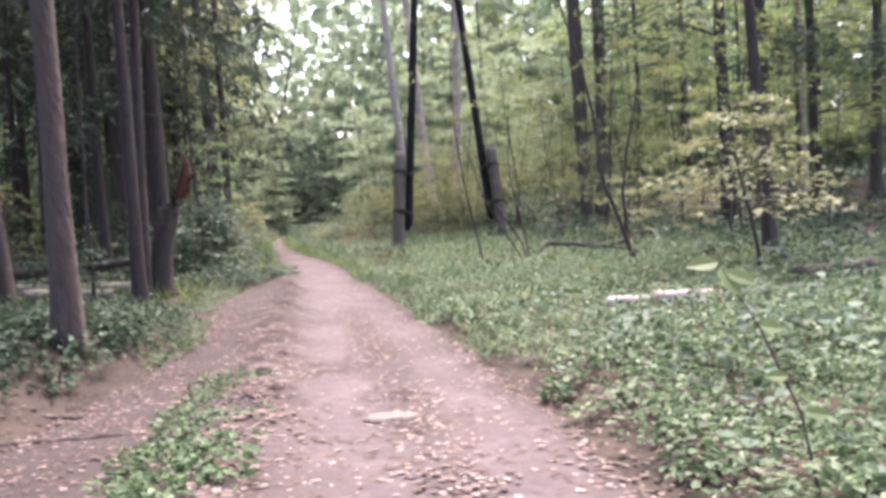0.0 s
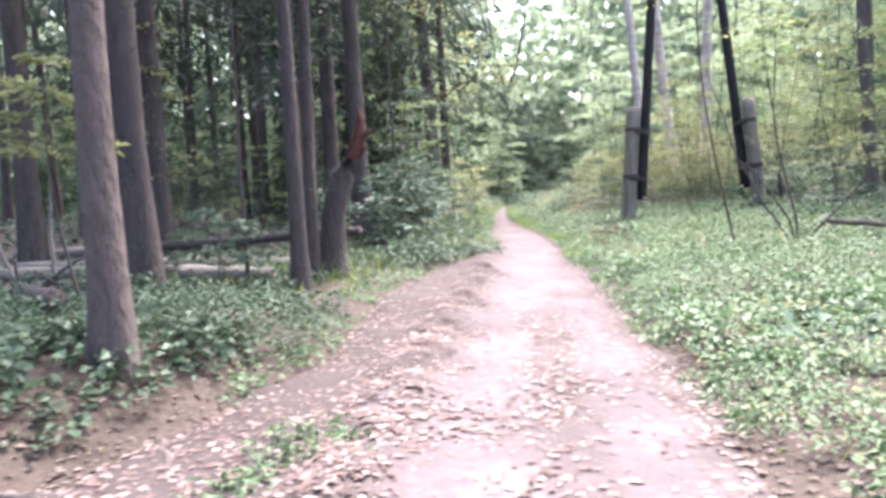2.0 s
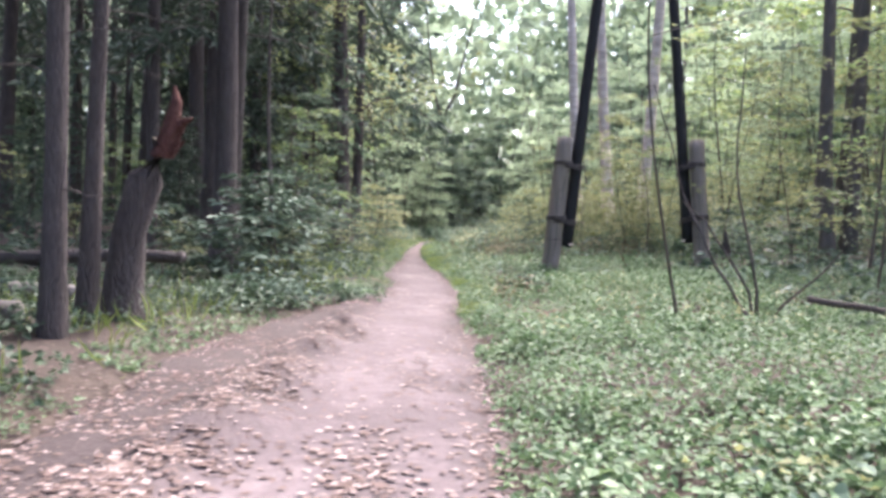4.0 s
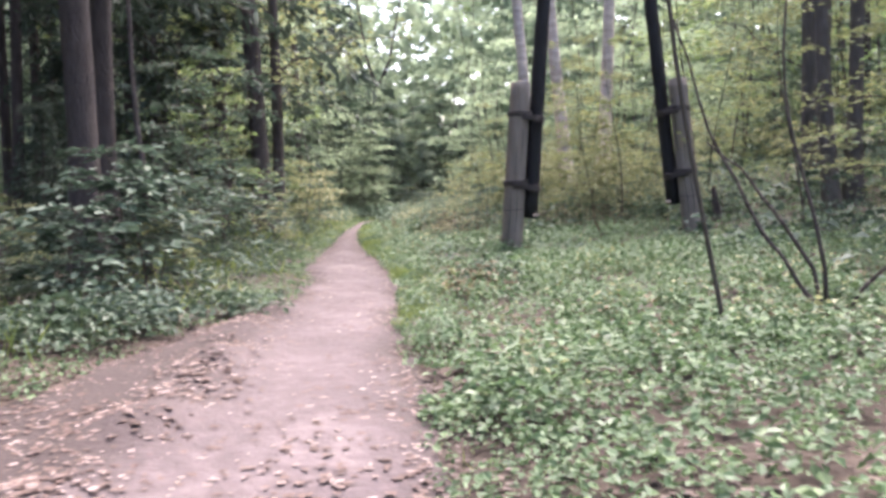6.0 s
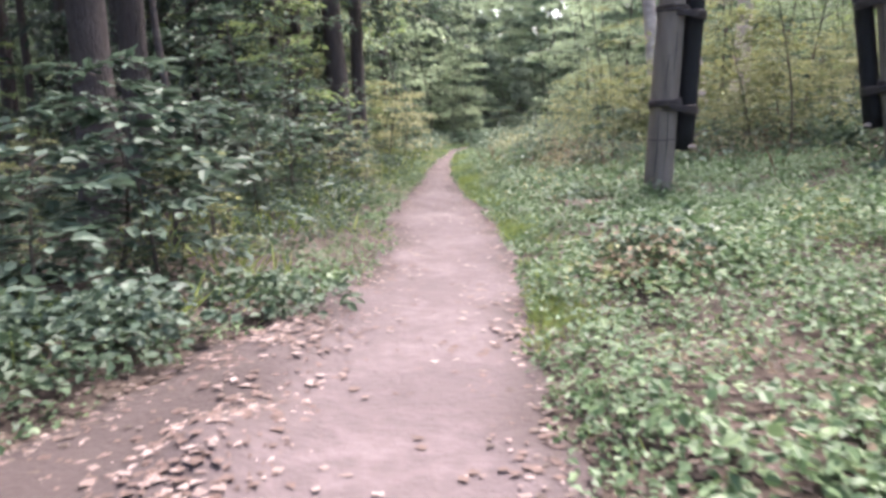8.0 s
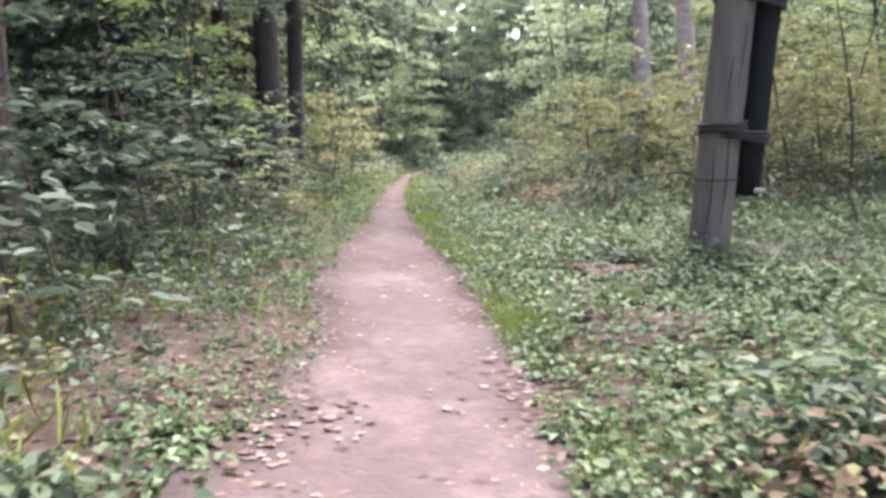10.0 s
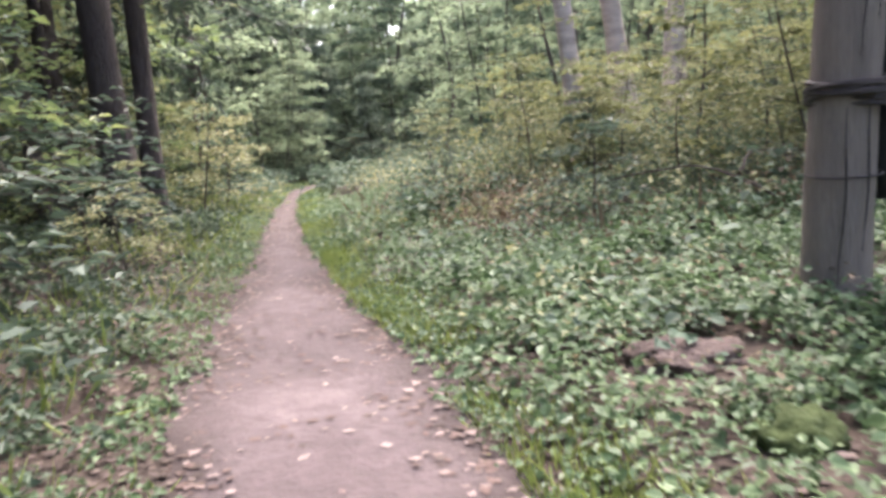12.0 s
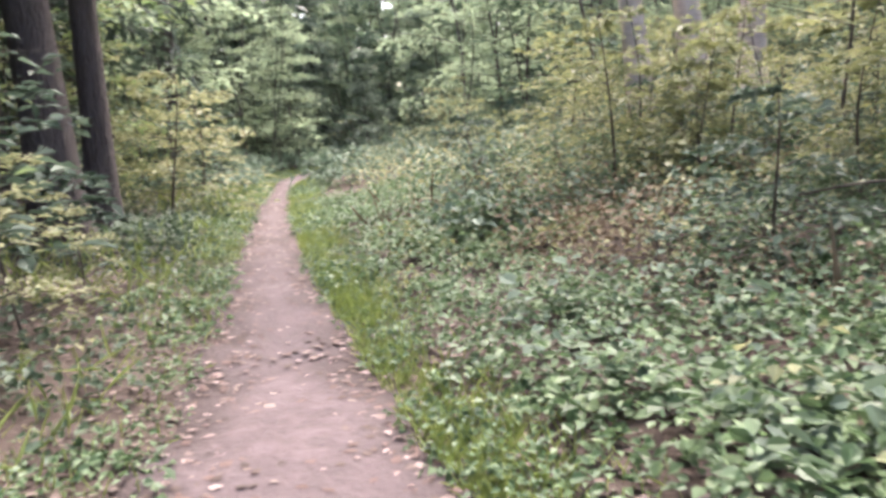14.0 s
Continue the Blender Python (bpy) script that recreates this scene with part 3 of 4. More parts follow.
scatter(oaks, 6, (-14, -8, 29, 44), 2.2, 2.6)

# ---- understorey: saplings and shrubs ----
SAPS = [(3.6, 0.022, 12, 50, 0.12, BARK_TWIG, BROAD), (4.6, 0.028, 14, 50, 0.13, BARK_TWIG, YELLOWING), (3.0, 0.02, 11, 50, 0.12, BARK_TWIG, BLUEGREEN), (5.5, 0.035, 15, 52, 0.14, BARK_TWIG, BROAD)]
sap_meshes = [sapling_parts(*a, lean=(rng.uniform(-0.08, 0.08), 0)) for a in SAPS]
SAPL = ["young broadleaf tree with layered green leaves", "young tree with yellow-green layered leaves", "young tree with dull blue-green leaves", "tall thin young tree with green leaves"]
saps = [make_plant("sapling", m, l, "sapling", "young trees under the wood", stand(10 + 2 * i, 40)) for i, (m, l) in enumerate(zip(sap_meshes, SAPL))]
SHRUBS = [(1.3, 0.015, 13, 46, 0.085, BARK_TWIG, BUSHY), (1.0, 0.012, 12, 46, 0.08, BARK_TWIG, BLUEGREEN), (1.6, 0.016, 14, 50, 0.09, BARK_TWIG, YELLOWING)]
shrub_meshes = [sapling_parts(*a, low=0.05, reach=0.6) for a in SHRUBS]
SHL = ["pale olive leafy shrub under the trees", "low shrub with blue-green leaves", "shrub with yellowing green leaves"]
shrubs = [make_plant("shrub", m, l, "shrub", "shrubs under the wood", stand(6 + 2 * i, 38)) for i, (m, l) in enumerate(zip(shrub_meshes, SHL))]

# The first two are paled like far haze; the third keeps its own green.
FARSAPS = [(4.0, 0.03, 13, 100, 0.10, BARK_GREY, HAZED_MIDLEAF), (5.0, 0.034, 14, 100, 0.11, BARK_GREY, HAZED_MIDLEAF), (3.2, 0.025, 12, 90, 0.095, BARK_GREY, DULLBROAD)]
FARL = ["blue-green young tree far along the path, haze in its colour", "young tree far along the path, paled with haze colour", "dull green young tree near the path's bend"]
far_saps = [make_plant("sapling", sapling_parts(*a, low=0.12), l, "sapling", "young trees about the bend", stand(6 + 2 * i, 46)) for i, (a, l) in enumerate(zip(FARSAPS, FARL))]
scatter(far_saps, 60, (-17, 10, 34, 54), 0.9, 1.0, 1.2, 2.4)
scatter(saps, 16, (3, 15, 13, 34), 1.0, 4.0, 0.8, 1.3)
scatter(saps, 8, (1.8, 8, 25, 36), 1.0, 2.2, 0.6, 1.0)
scatter([saps[2], saps[0]], 12, (-13, -6, 19, 36), 1.0, 1.3, 0.6, 1.0)
scatter(saps, 5, (-14, -6, 8, 18), 1.0, 2.2, 0.5, 0.8)
scatter(shrubs, 46, (-4.5, 6, 23.2, 36), 0.5, 0.9, 0.6, 1.05)
scatter(shrubs, 14, (2.0, 9, 12, 24), 0.8, 3.0, 0.5, 1.0)
scatter(shrubs, 40, (-13, -6.5, 29, 46), 0.6, 0.7, 0.9, 1.7)
scatter([shrubs[1]], 26, (-9, 6, 37, 49), 0.6, 0.6, 1.0, 2.0)
scatter(shrubs, 10, (-9, -4.2, 15.5, 25), 0.7, 0.8, 0.5, 0.8)

# The first spruce's needles are lightened in place of real haze.
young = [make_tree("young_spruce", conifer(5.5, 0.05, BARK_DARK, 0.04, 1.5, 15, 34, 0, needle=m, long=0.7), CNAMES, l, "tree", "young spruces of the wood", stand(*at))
         for m, l, at in ((HAZED_NEEDLE, "young spruce at the path's bend, haze put into its colour", (-9.6, 43.6)), (NEEDLE, "young dark spruce in the shade of the wood", (-8.9, 25.6)))]
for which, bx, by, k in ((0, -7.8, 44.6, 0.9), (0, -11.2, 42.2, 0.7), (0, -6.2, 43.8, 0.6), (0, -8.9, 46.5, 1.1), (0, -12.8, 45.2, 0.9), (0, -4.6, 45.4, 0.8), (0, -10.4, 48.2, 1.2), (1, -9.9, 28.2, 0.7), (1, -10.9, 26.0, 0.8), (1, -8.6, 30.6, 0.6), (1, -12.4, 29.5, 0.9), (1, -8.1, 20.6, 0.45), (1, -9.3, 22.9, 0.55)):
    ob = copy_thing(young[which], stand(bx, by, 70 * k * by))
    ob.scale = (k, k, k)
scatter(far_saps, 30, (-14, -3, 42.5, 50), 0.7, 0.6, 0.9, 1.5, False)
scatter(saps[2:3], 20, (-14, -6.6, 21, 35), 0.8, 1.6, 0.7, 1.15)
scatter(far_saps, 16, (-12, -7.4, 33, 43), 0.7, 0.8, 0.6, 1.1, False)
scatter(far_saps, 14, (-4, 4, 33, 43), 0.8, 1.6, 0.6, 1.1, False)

scatter([shrubs[0], shrubs[2]], 16, (-2.2, 2.6, 26.5, 29.5), 0.4, 1.5, 0.7, 1.05)

# saplings that stand out one by one
make_plant("sapling", sapling_parts(6.0, 0.018, 9, 24, 0.10, BARK_TWIG, YELLOWING, (-0.012, 0), 0.45, 0.22), "thin leaning sapling with a bare lower stem", "sapling", "", stand(0.7, 14.4))
make_plant("sapling", sapling_parts(2.2, 0.03, 14, 60, 0.12, BARK_TWIG, BUSHY, (-0.05, -0.05), 0.4, 0.85, 0.75), "spreading sapling with pale yellowing leaves over the log", "sapling", "", stand(4.0, 10.9))
seedling = thing("sapling", "thin sapling with a few big drooping bright leaves", "sapling")
seedling.location = (1.45, 3.45, float(height(1.45, 3.45)))
part("stem", from_arrays("stem", *tube([(0.02, -0.05, -0.05), (-0.03, 0.02, 0.35), (-0.14, 0.16, 0.7), (-0.26, 0.28, 0.95)], [0.007, 0.006, 0.005, 0.003], 6), BARK_TWIG), seedling)
for lx, ly, lz, tx, ty, tz, ll in ((-0.26, 0.28, 0.95, 0.2, 0.1, -1.0, 0.17), (-0.26, 0.28, 0.97, -0.9, 0.1, -0.3, 0.16), (-0.24, 0.26, 0.93, 0.7, -0.3, -0.2, 0.14), (-0.14, 0.16, 0.7, 0.8, 0.1, -0.2, 0.12), (-0.06, 0.06, 0.5, -0.8, 0.2, -0.2, 0.11), (-0.02, 0.02, 0.36, 0.8, -0.2, 0.0, 0.12)):
    part("leaf", from_arrays("leaf", *leaves(np.array([[lx, ly, lz]]), np.array([[0.1, -0.7, 0.6]]), np.array([[tx, ty, tz]]), np.array([ll]), 0.62, 0.06), BROAD, False), seedling, "bright yellow-green leaf")
make_plant("sapling", sapling_parts(2.4, 0.02, 10, 40, 0.12, BARK_TWIG, YELLOWING, (0.0, 0), 0.6, 0.45, 0.7), "sapling with yellow leaves among dark conifers", "sapling", "", stand(-5.4, 9.6))
make_plant("elder_bush", sapling_parts(1.5, 0.02, 14, 34, 0.14, BARK_TWIG, SHADED_DULLBROAD, (0, 0), 0.4, 0.75, 0.62, False), "elder bush with broad blue-green leaves beside the path", "bush", "", stand(-4.75, 16.6))
make_plant("elder_bush", sapling_parts(0.95, 0.015, 8, 22, 0.15, BARK_TWIG, SHADED_DULLBROAD, (0, 0), 0.5, 0.8, 0.62), "small bush with broad blue-green leaves under the conifers", "bush", "", stand(-4.9, 11.2))
make_plant("elder_bush", sapling_parts(0.8, 0.012, 8, 26, 0.14, BARK_TWIG, SHADED_DULLBROAD, (0, 0), 0.6, 0.7, 0.62), "small pale-leaved bush at the foot of the oak", "bush", "", stand(-6.6, 26.4))
make_plant("sapling", sapling_parts(2.1, 0.012, 9, 26, 0.12, BARK_TWIG, BLUEGREEN, (0.03, 0), 0.35, 0.4), "young tree with dull green leaves at the path's edge", "sapling", "", stand(-4.9, 18.6))
make_plant("sapling", sapling_parts(2.5, 0.014, 10, 28, 0.10, BARK_TWIG, YELLOWING, (-0.03, 0), 0.35, 0.4), "upright sapling with yellow-green leaves on the bank", "sapling", "", stand(-1.75, 27.9))
make_plant("sapling", sapling_parts(2.6, 0.016, 16, 60, 0.11, BARK_TWIG, YELLOWING, (-0.02, 0), 0.25, 0.5), "leafy sapling with bright yellow-green leaves", "sapling", "", stand(0.15, 24.3))


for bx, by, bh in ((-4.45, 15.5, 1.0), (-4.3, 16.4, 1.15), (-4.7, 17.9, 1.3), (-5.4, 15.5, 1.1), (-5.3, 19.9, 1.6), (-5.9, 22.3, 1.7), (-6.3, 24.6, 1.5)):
    make_plant("elder_bush", sapling_parts(bh, 0.018, 13, 30, 0.13, BARK_TWIG, SHADED_DULLBROAD, (0, 0), 0.3, 0.65, 0.62, False), "bush with broad dull green leaves on the bank", "bush", "bushes on the bank", stand(bx, by))
for bx, by, bh in ((-5.6, 20.8, 3.2), (-6.4, 23.4, 3.6), (-8.2, 25.5, 4.0), (-9.0, 30.5, 4.5), (-10.5, 33.5, 5.0)):
    make_plant("sapling", sapling_parts(bh, 0.02, 14, 44, 0.11, BARK_TWIG, BLUEGREEN if bh < 4 else BROAD, (0.02, 0), 0.2, 0.4), "leafy young tree on the path's bank", "sapling", "young trees under the wood", stand(bx, by))


for bx, by, bh, lm in ((0.5, 23.5, 3.2, YELLOWING), (2.9, 21.2, 3.8, YELLOWING), (1.0, 25.6, 4.4, BROAD), (-0.3, 26.8, 3.6, YELLOWING), (3.3, 17.8, 4.0, BROAD), (2.2, 25.0, 4.8, YELLOWING), (5.6, 17.0, 4.5, BROAD)):
    make_plant("sapling", sapling_parts(bh, 0.018, 14, 44, 0.10, BARK_TWIG, lm, (0.02, 0), 0.25, 0.36), "young tree with thin layered pale leaves near the poles", "sapling", "young trees under the wood", stand(bx, by))

for bx, by, bh in ((-0.75, 25.1, 1.5), (0.05, 25.5, 1.9), (-1.5, 26.3, 1.3), (0.6, 24.9, 1.7)):
    make_plant("sapling", sapling_parts(bh, 0.012, 13, 44, 0.10, BARK_TWIG, YELLOWING, (0.02, 0), 0.2, 0.5, 0.7), "leafy young tree with bright yellow-green leaves on the bank", "sapling", "young trees on the bank", stand(bx, by))


def stems(name, label, category, x, y, runs, r, mat):
    """Several bare stems from one foot; each run is a list of points from it."""
    ob = thing(name, label, category)
    ob.matrix_basis = stand(x, y)
    for run in runs:
        p = np.array(run, float)
        t = np.linspace(0, len(p) - 1, 14)
        q = np.stack([np.interp(t, np.arange(len(p)), p[:, k]) for k in range(3)], 1)
        q[1:-1] = (q[:-2] + 2 * q[1:-1] + q[2:]) / 4
        q[1:] += rng.normal(size=(13, 3)) * 0.008
        part("stem", from_arrays("stem", *tube(q, np.linspace(r, r * 0.35, 14), 7, 0.06), mat), ob)
    return ob


stems("hazel", "many-stemmed hazel with bare slanting dark stems", "bush", 1.5, 15.0,
      [[(0, 0, -0.1), (-0.25, 0, 0.3), (-0.62, 0.1, 0.9), (-0.85, 0.2, 1.5), (-1.15, 0.2, 2.5)], [(-0.05, 0.05, -0.1), (-0.12, 0.1, 0.4), (-0.5, 0.2, 1.0), (-0.8, 0.3, 1.3)],
       [(0.1, 0, -0.1), (0.12, 0, 0.2), (0.42, -0.05, 0.5), (0.8, -0.1, 0.95)], [(0, 0.1, -0.1), (-0.08, 0.1, 0.6), (-0.3, 0.2, 1.5), (-0.25, 0.3, 2.9)]], 0.019, BARK_DARK)
stems("hazel", "hazel with forked slanting stems behind the weeds", "bush", 2.8, 12.3,
      [[(0, 0, -0.1), (-0.2, 0, 0.5), (-0.5, 0, 1.4), (-0.6, 0.1, 2.6), (-1.0, 0.2, 4.0)], [(0, 0, -0.1), (-0.15, 0.05, 0.4), (-0.2, 0.1, 1.3), (0.1, 0.1, 2.8)]], 0.035, BARK_DARK)
stems("arched_branch", "dead branch arched over the weeds on the bank", "branch", -0.25, 23.2,
      [[(0, 0, -0.1), (-0.35, 0.15, 0.32), (-0.8, 0.4, 0.50), (-1.4, 0.7, 0.40)], [(-0.5, 0.2, 0.40), (-0.3, 0.6, 0.55), (0.3, 0.8, 0.50)]], 0.016, BARK_TWIG)
stems("leaning_snag", "short dark broken stump standing behind the poles", "stump", 2.1, 23.4, [[(0, 0, -0.1), (-0.03, 0, 0.3), (-0.07, 0, 0.62)]], 0.10, BARK_DARK)
stems("fallen_branch", "bare dark branch lying in the weeds", "branch", 2.1, 13.2, [[(-0.5, 0.2, 0.42), (0.4, 0.0, 0.34), (1.5, -0.2, 0.10), (2.2, -0.3, 0.04)], [(0.5, 0, 0.32), (0.9, 0.2, 0.5), (1.2, 0.3, 0.52)]], 0.03, BARK_DARK)
stems("dead_sapling", "thin bare dead sapling under the conifers", "sapling", -4.8, 11.6, [[(0, 0, -0.1), (0.02, 0, 0.8), (-0.03, 0, 2.0), (0.03, 0, 4.5)]], 0.03, BARK_DARK)
stems("dead_sapling", "thin dark sapling stem beside the conifers", "sapling", -5.1, 18.0, [[(0, 0, -0.1), (0.0, 0, 1.3), (-0.12, 0, 2.6), (-0.1, 0, 5.5)]], 0.045, BARK_DARK)

for i in range(16):
    bx, by = placer.uniform(2.6, 9.5), placer.uniform(11.5, 22)
    sx, h = placer.uniform(-0.45, 0.35), placer.uniform(1.6, 4.2)
    ob = stems("bare_stem", "thin slanting bare stem in the undergrowth", "branch", bx, by, [[(0, 0, -0.1), (sx * 0.3, 0.05, h * 0.3), (sx * 0.9, 0.1, h * 0.7), (sx * 1.1, 0.1, h)]], placer.uniform(0.012, 0.026), BARK_TWIG)
    tagged(ob, group="bare stems in the undergrowth")

# the broken trunk with red rotten wood
snag = thing("broken_trunk", "broken tree trunk with a reddish rotten torn top", "stump")
snag.matrix_basis = stand(-4.3, 12.9)
co, f = tube([(0, 0, -0.15), (0.0, 0, 0.25), (0.06, 0, 0.8), (0.2, 0, 1.3), (0.36, 0, 1.62)], [0.2, 0.16, 0.15, 0.145, 0.13], 14, 0.12, 0.4)
part("trunk", from_arrays("trunk", co, f, BARK_DARK), snag)
for i in range(16):
    a = i * 0.393
    p = np.array([0.34 + 0.075 * math.cos(a), 0.075 * math.sin(a), 1.5])
    up = 0.10 + 0.30 * rng.uniform()
    part("splinter", from_arrays("splinter", *tube([p, p + (0.06, 0, 0.4 * up), p + (0.10 + 0.10 * rng.uniform(), 0, up)], [0.034, 0.024, 0.004], 5, 0.25), ROT), snag)
part("torn_limb", from_arrays("torn_limb", *tube([(0.36, -0.03, 1.5), (0.46, -0.05, 1.75), (0.50, -0.05, 1.98), (0.47, -0.04, 2.12)], [0.10, 0.075, 0.05, 0.012], 8, 0.25), ROT), snag, "dark reddish splintered rotten limb")
part("torn_limb", from_arrays("torn_limb", *tube([(0.42, -0.05, 1.68), (0.55, -0.06, 1.80), (0.66, -0.05, 1.83)], [0.06, 0.045, 0.015], 7, 0.25), ROT), snag, "reddish brown splintered rotten limb")


def log(x, y, length, r, turn, mat, label, rise=0.0, lift=0.0):
    """A fallen trunk that lies on the ground, with a sawn or torn end."""
    a = radians(turn)
    n = 16
    t = np.linspace(-0.5, 0.5, n)
    X, Y = x + np.cos(a) * t * length, y + np.sin(a) * t * length
    Z = height(X, Y) + r * 0.75 + lift + rise * (t + 0.5)
    k = np.ones(5) / 5
    Z = np.convolve(np.pad(Z, 2, mode="edge"), k, "valid")
    pts = np.stack([X, Y, Z], 1)
    co, f = tube(pts, r * (1.05 - 0.35 * (t + 0.5)), 11, 0.1)
    m = len(co)
    co = np.concatenate([co, pts[:1], pts[-1:]])
    e1, e2 = np.arange(11), np.arange(m - 11, m)
    caps = np.concatenate([np.stack([np.roll(e1, -1), e1, np.full(11, m), np.full(11, m)], 1), np.stack([e2, np.roll(e2, -1), np.full(11, m + 1), np.full(11, m + 1)], 1)])
    co -= (x, y, float(height(x, y)))
    ob = new("fallen_log", from_arrays("fallen_log", co, np.concatenate([f, caps]), mat))
    ob.location = (x, y, float(height(x, y)))
    return tagged(ob, label, "log", "fallen logs")


log(1.82, 8.6, 0.42, 0.06, -3, BARK_BIRCH, "short pale piece of birch log in the weeds", 0, 0.06)
log(2.42, 8.57, 0.66, 0.068, -2, BARK_BIRCH, "pale fallen birch log lying in the weeds", 0, 0.07)
log(3.25, 8.65, 0.9, 0.06, 3, DEADWOOD, "weathered grey log in line with the birch log", 0, 0.02)
log(4.7, 9.2, 1.9, 0.10, 3, BARK_DARK, "dark rotting log beyond the pale birch log", 0, 0.05)
log(4.9, 9.5, 1.3, 0.07, 1, BARK_BIRCH, "pale birch log behind the dark rotting log", 0, 0.05)
log(-7.0, 13.2, 4.2, 0.12, 12, DEADWOOD, "bleached fallen log under the conifers")
log(-6.2, 12.4, 2.6, 0.10, -14, BARK_DARK, "dark fallen log among dead branches")
log(-8.2, 12.0, 3.2, 0.11, 24, DEADWOOD, "bleached fallen log under the conifers")
log(-5.3, 12.0, 1.2, 0.14, 5, DEADWOOD, "short pale log lying near the slim pair of conifers")
log(-6.6, 14.4, 4.5, 0.09, -8, BARK_DARK, "dark fallen log among dead branches", 0.35, 0.1)
log(-5.3, 8.9, 1.0, 0.14, -35, BARK_DARK, "short dark broken log in the herbs")
log(-9.5, 16.2, 5.0, 0.12, 6, DEADWOOD, "bleached fallen log under the conifers")
log(5.5, 13.8, 4.0, 0.05, 2, BARK_DARK, "thin dark fallen pole behind the birch log")
stems("dead_branch", "grey dead branch with side twigs on the ground", "branch", -7.4, 11.2, [[(0, 0, 0), (0.5, 0.1, 0.35), (1.2, 0.2, 0.45)], [(0.3, 0, 0.2), (0.2, 0.1, 0.7), (0.15, 0.2, 1.2)], [(-0.2, 0, 0), (-0.5, 0, 0.6), (-0.6, 0.1, 1.0)]], 0.03, DEADWOOD)
stems("dead_branch", "dark dead branch with upright twigs on the ground", "branch", -5.5, 8.9, [[(0, 0, 0.05), (0.25, 0.05, 0.22), (0.5, 0.1, 0.05)], [(0.05, 0, 0.1), (0.0, 0, 0.35), (-0.04, 0, 0.5)]], 0.025, BARK_DARK)
for i in range(14):
    bx, by, a = placer.uniform(-8.5, -4.0), placer.uniform(9.2, 15.5), placer.uniform(0, 6.28)
    ln = placer.uniform(0.4, 1.1)
    ob = stems("dead_branch", "thin dead branch lying under the conifers", "branch", bx, by, [[(-ln * math.cos(a), -ln * math.sin(a), 0.06), (0, 0, 0.05 + 0.1 * ln), (ln * math.cos(a), ln * math.sin(a), 0.05)], [(0, 0, 0.1), (0.3 * ln * math.cos(a + 0.8), 0.3 * ln * math.sin(a + 0.8), 0.25 * ln + 0.1)]], placer.uniform(0.012, 0.028), placer.choice([BARK_DARK, DEADWOOD]))
    tagged(ob, group="dead branches under the conifers")
stems("root", "bare tree root across the side rut", "root", -2.25, 6.0, [[(-0.6, 0.9, 0.0), (-0.2, 0.45, 0.045), (0.1, 0.1, 0.035), (0.4, -0.15, -0.03)], [(0.25, 0.0, -0.02), (-0.5, -0.25, 0.035), (-0.9, -0.4, 0.10), (-1.4, -0.35, 0.16)]], 0.032, BARK_PINE)
stems("root", "bare tree root across the side rut", "root", -2.05, 5.2, [[(0.5, 0.1, -0.04), (0.0, 0.0, 0.035), (-0.5, -0.05, 0.045), (-1.1, -0.2, 0.06)]], 0.034, BARK_PINE)
stems("spruce_bough", "fallen twig on the trodden path", "twig", -1.35, 9.3, [[(-0.14, 0, 0.02), (0, 0.01, 0.03), (0.16, -0.01, 0.02)]], 0.012, BARK_DARK)

# a flat stone trodden into the path
bm = bmesh.new()
bmesh.ops.create_icosphere(bm, subdivisions=3, radius=1)
for v in bm.verts:
    k = 1 + 0.25 * noise.noise(v.co * 1.6) + 0.06 * noise.noise(v.co * 6)
    v.co = Vector((v.co.x * 0.19 * k, v.co.y * 0.10 * k, max(-0.03, min(0.028, v.co.z * 0.05 * k))))
me = bpy.data.meshes.new("flat_stone")
bm.to_mesh(me)
bm.free()
me.materials.append(material("grey_stone", (0.165, 0.145, 0.13), 0.95, 0.45, 9, 0.7, 40))
stone = tagged(new("flat_stone", me), "flat pale grey stone trodden into the path", "stone")
stone.matrix_basis = pose(-0.37, 5.3, float(height(-0.37, 5.3)) + 0.006, 0, 0, 10)

# mound of bare earth with moss beside the path
mound = new("earth_mound")
tagged(mound, "mound of bare earth with a mossy side among the weeds", "mound")
mound.location = (-1.75, 20.2, float(height(-1.75, 20.2)))
for nm, mat, (mx, my, sx, sy, sz) in (("bare_earth", material("bare_earth", (0.105, 0.078, 0.070), 0.95, 0.35, 5, 0.9, 25), (-0.1, 0.12, 0.24, 0.20, 0.075)), ("moss_cushion", MOSS, (0.02, -0.75, 0.15, 0.12, 0.10)), ("dug_earth", material("dug_earth", (0.085, 0.062, 0.053), 0.95, 0.4, 5, 0.9, 25), (0.32, -1.2, 0.26, 0.22, 0.03))):
    bm = bmesh.new()
    bmesh.ops.create_icosphere(bm, subdivisions=4, radius=1)
    for v in bm.verts:
        k = 1 + 0.35 * noise.noise(v.co * 2.1 + Vector((mx * 5, my, 0))) + 0.12 * noise.noise(v.co * 7)
        v.co = Vector((mx + v.co.x * sx * k, my + v.co.y * sy * k, v.co.z * sz * k + float(height(mx - 1.75, my + 20.2)) - mound.location.z))
    me = bpy.data.meshes.new(nm)
    bm.to_mesh(me)
    bm.free()
    for p in me.polygons:
        p.use_smooth = True
    me.materials.append(mat)
    part(nm, me, mound)

# ---- what nobody could count: herbs, grass, litter, far leaves ----


def stuff(name, arrays, mat, label, category):
    return tagged(new(name, from_arrays(name, *arrays, mat, False)), label, category, kind="stuff")


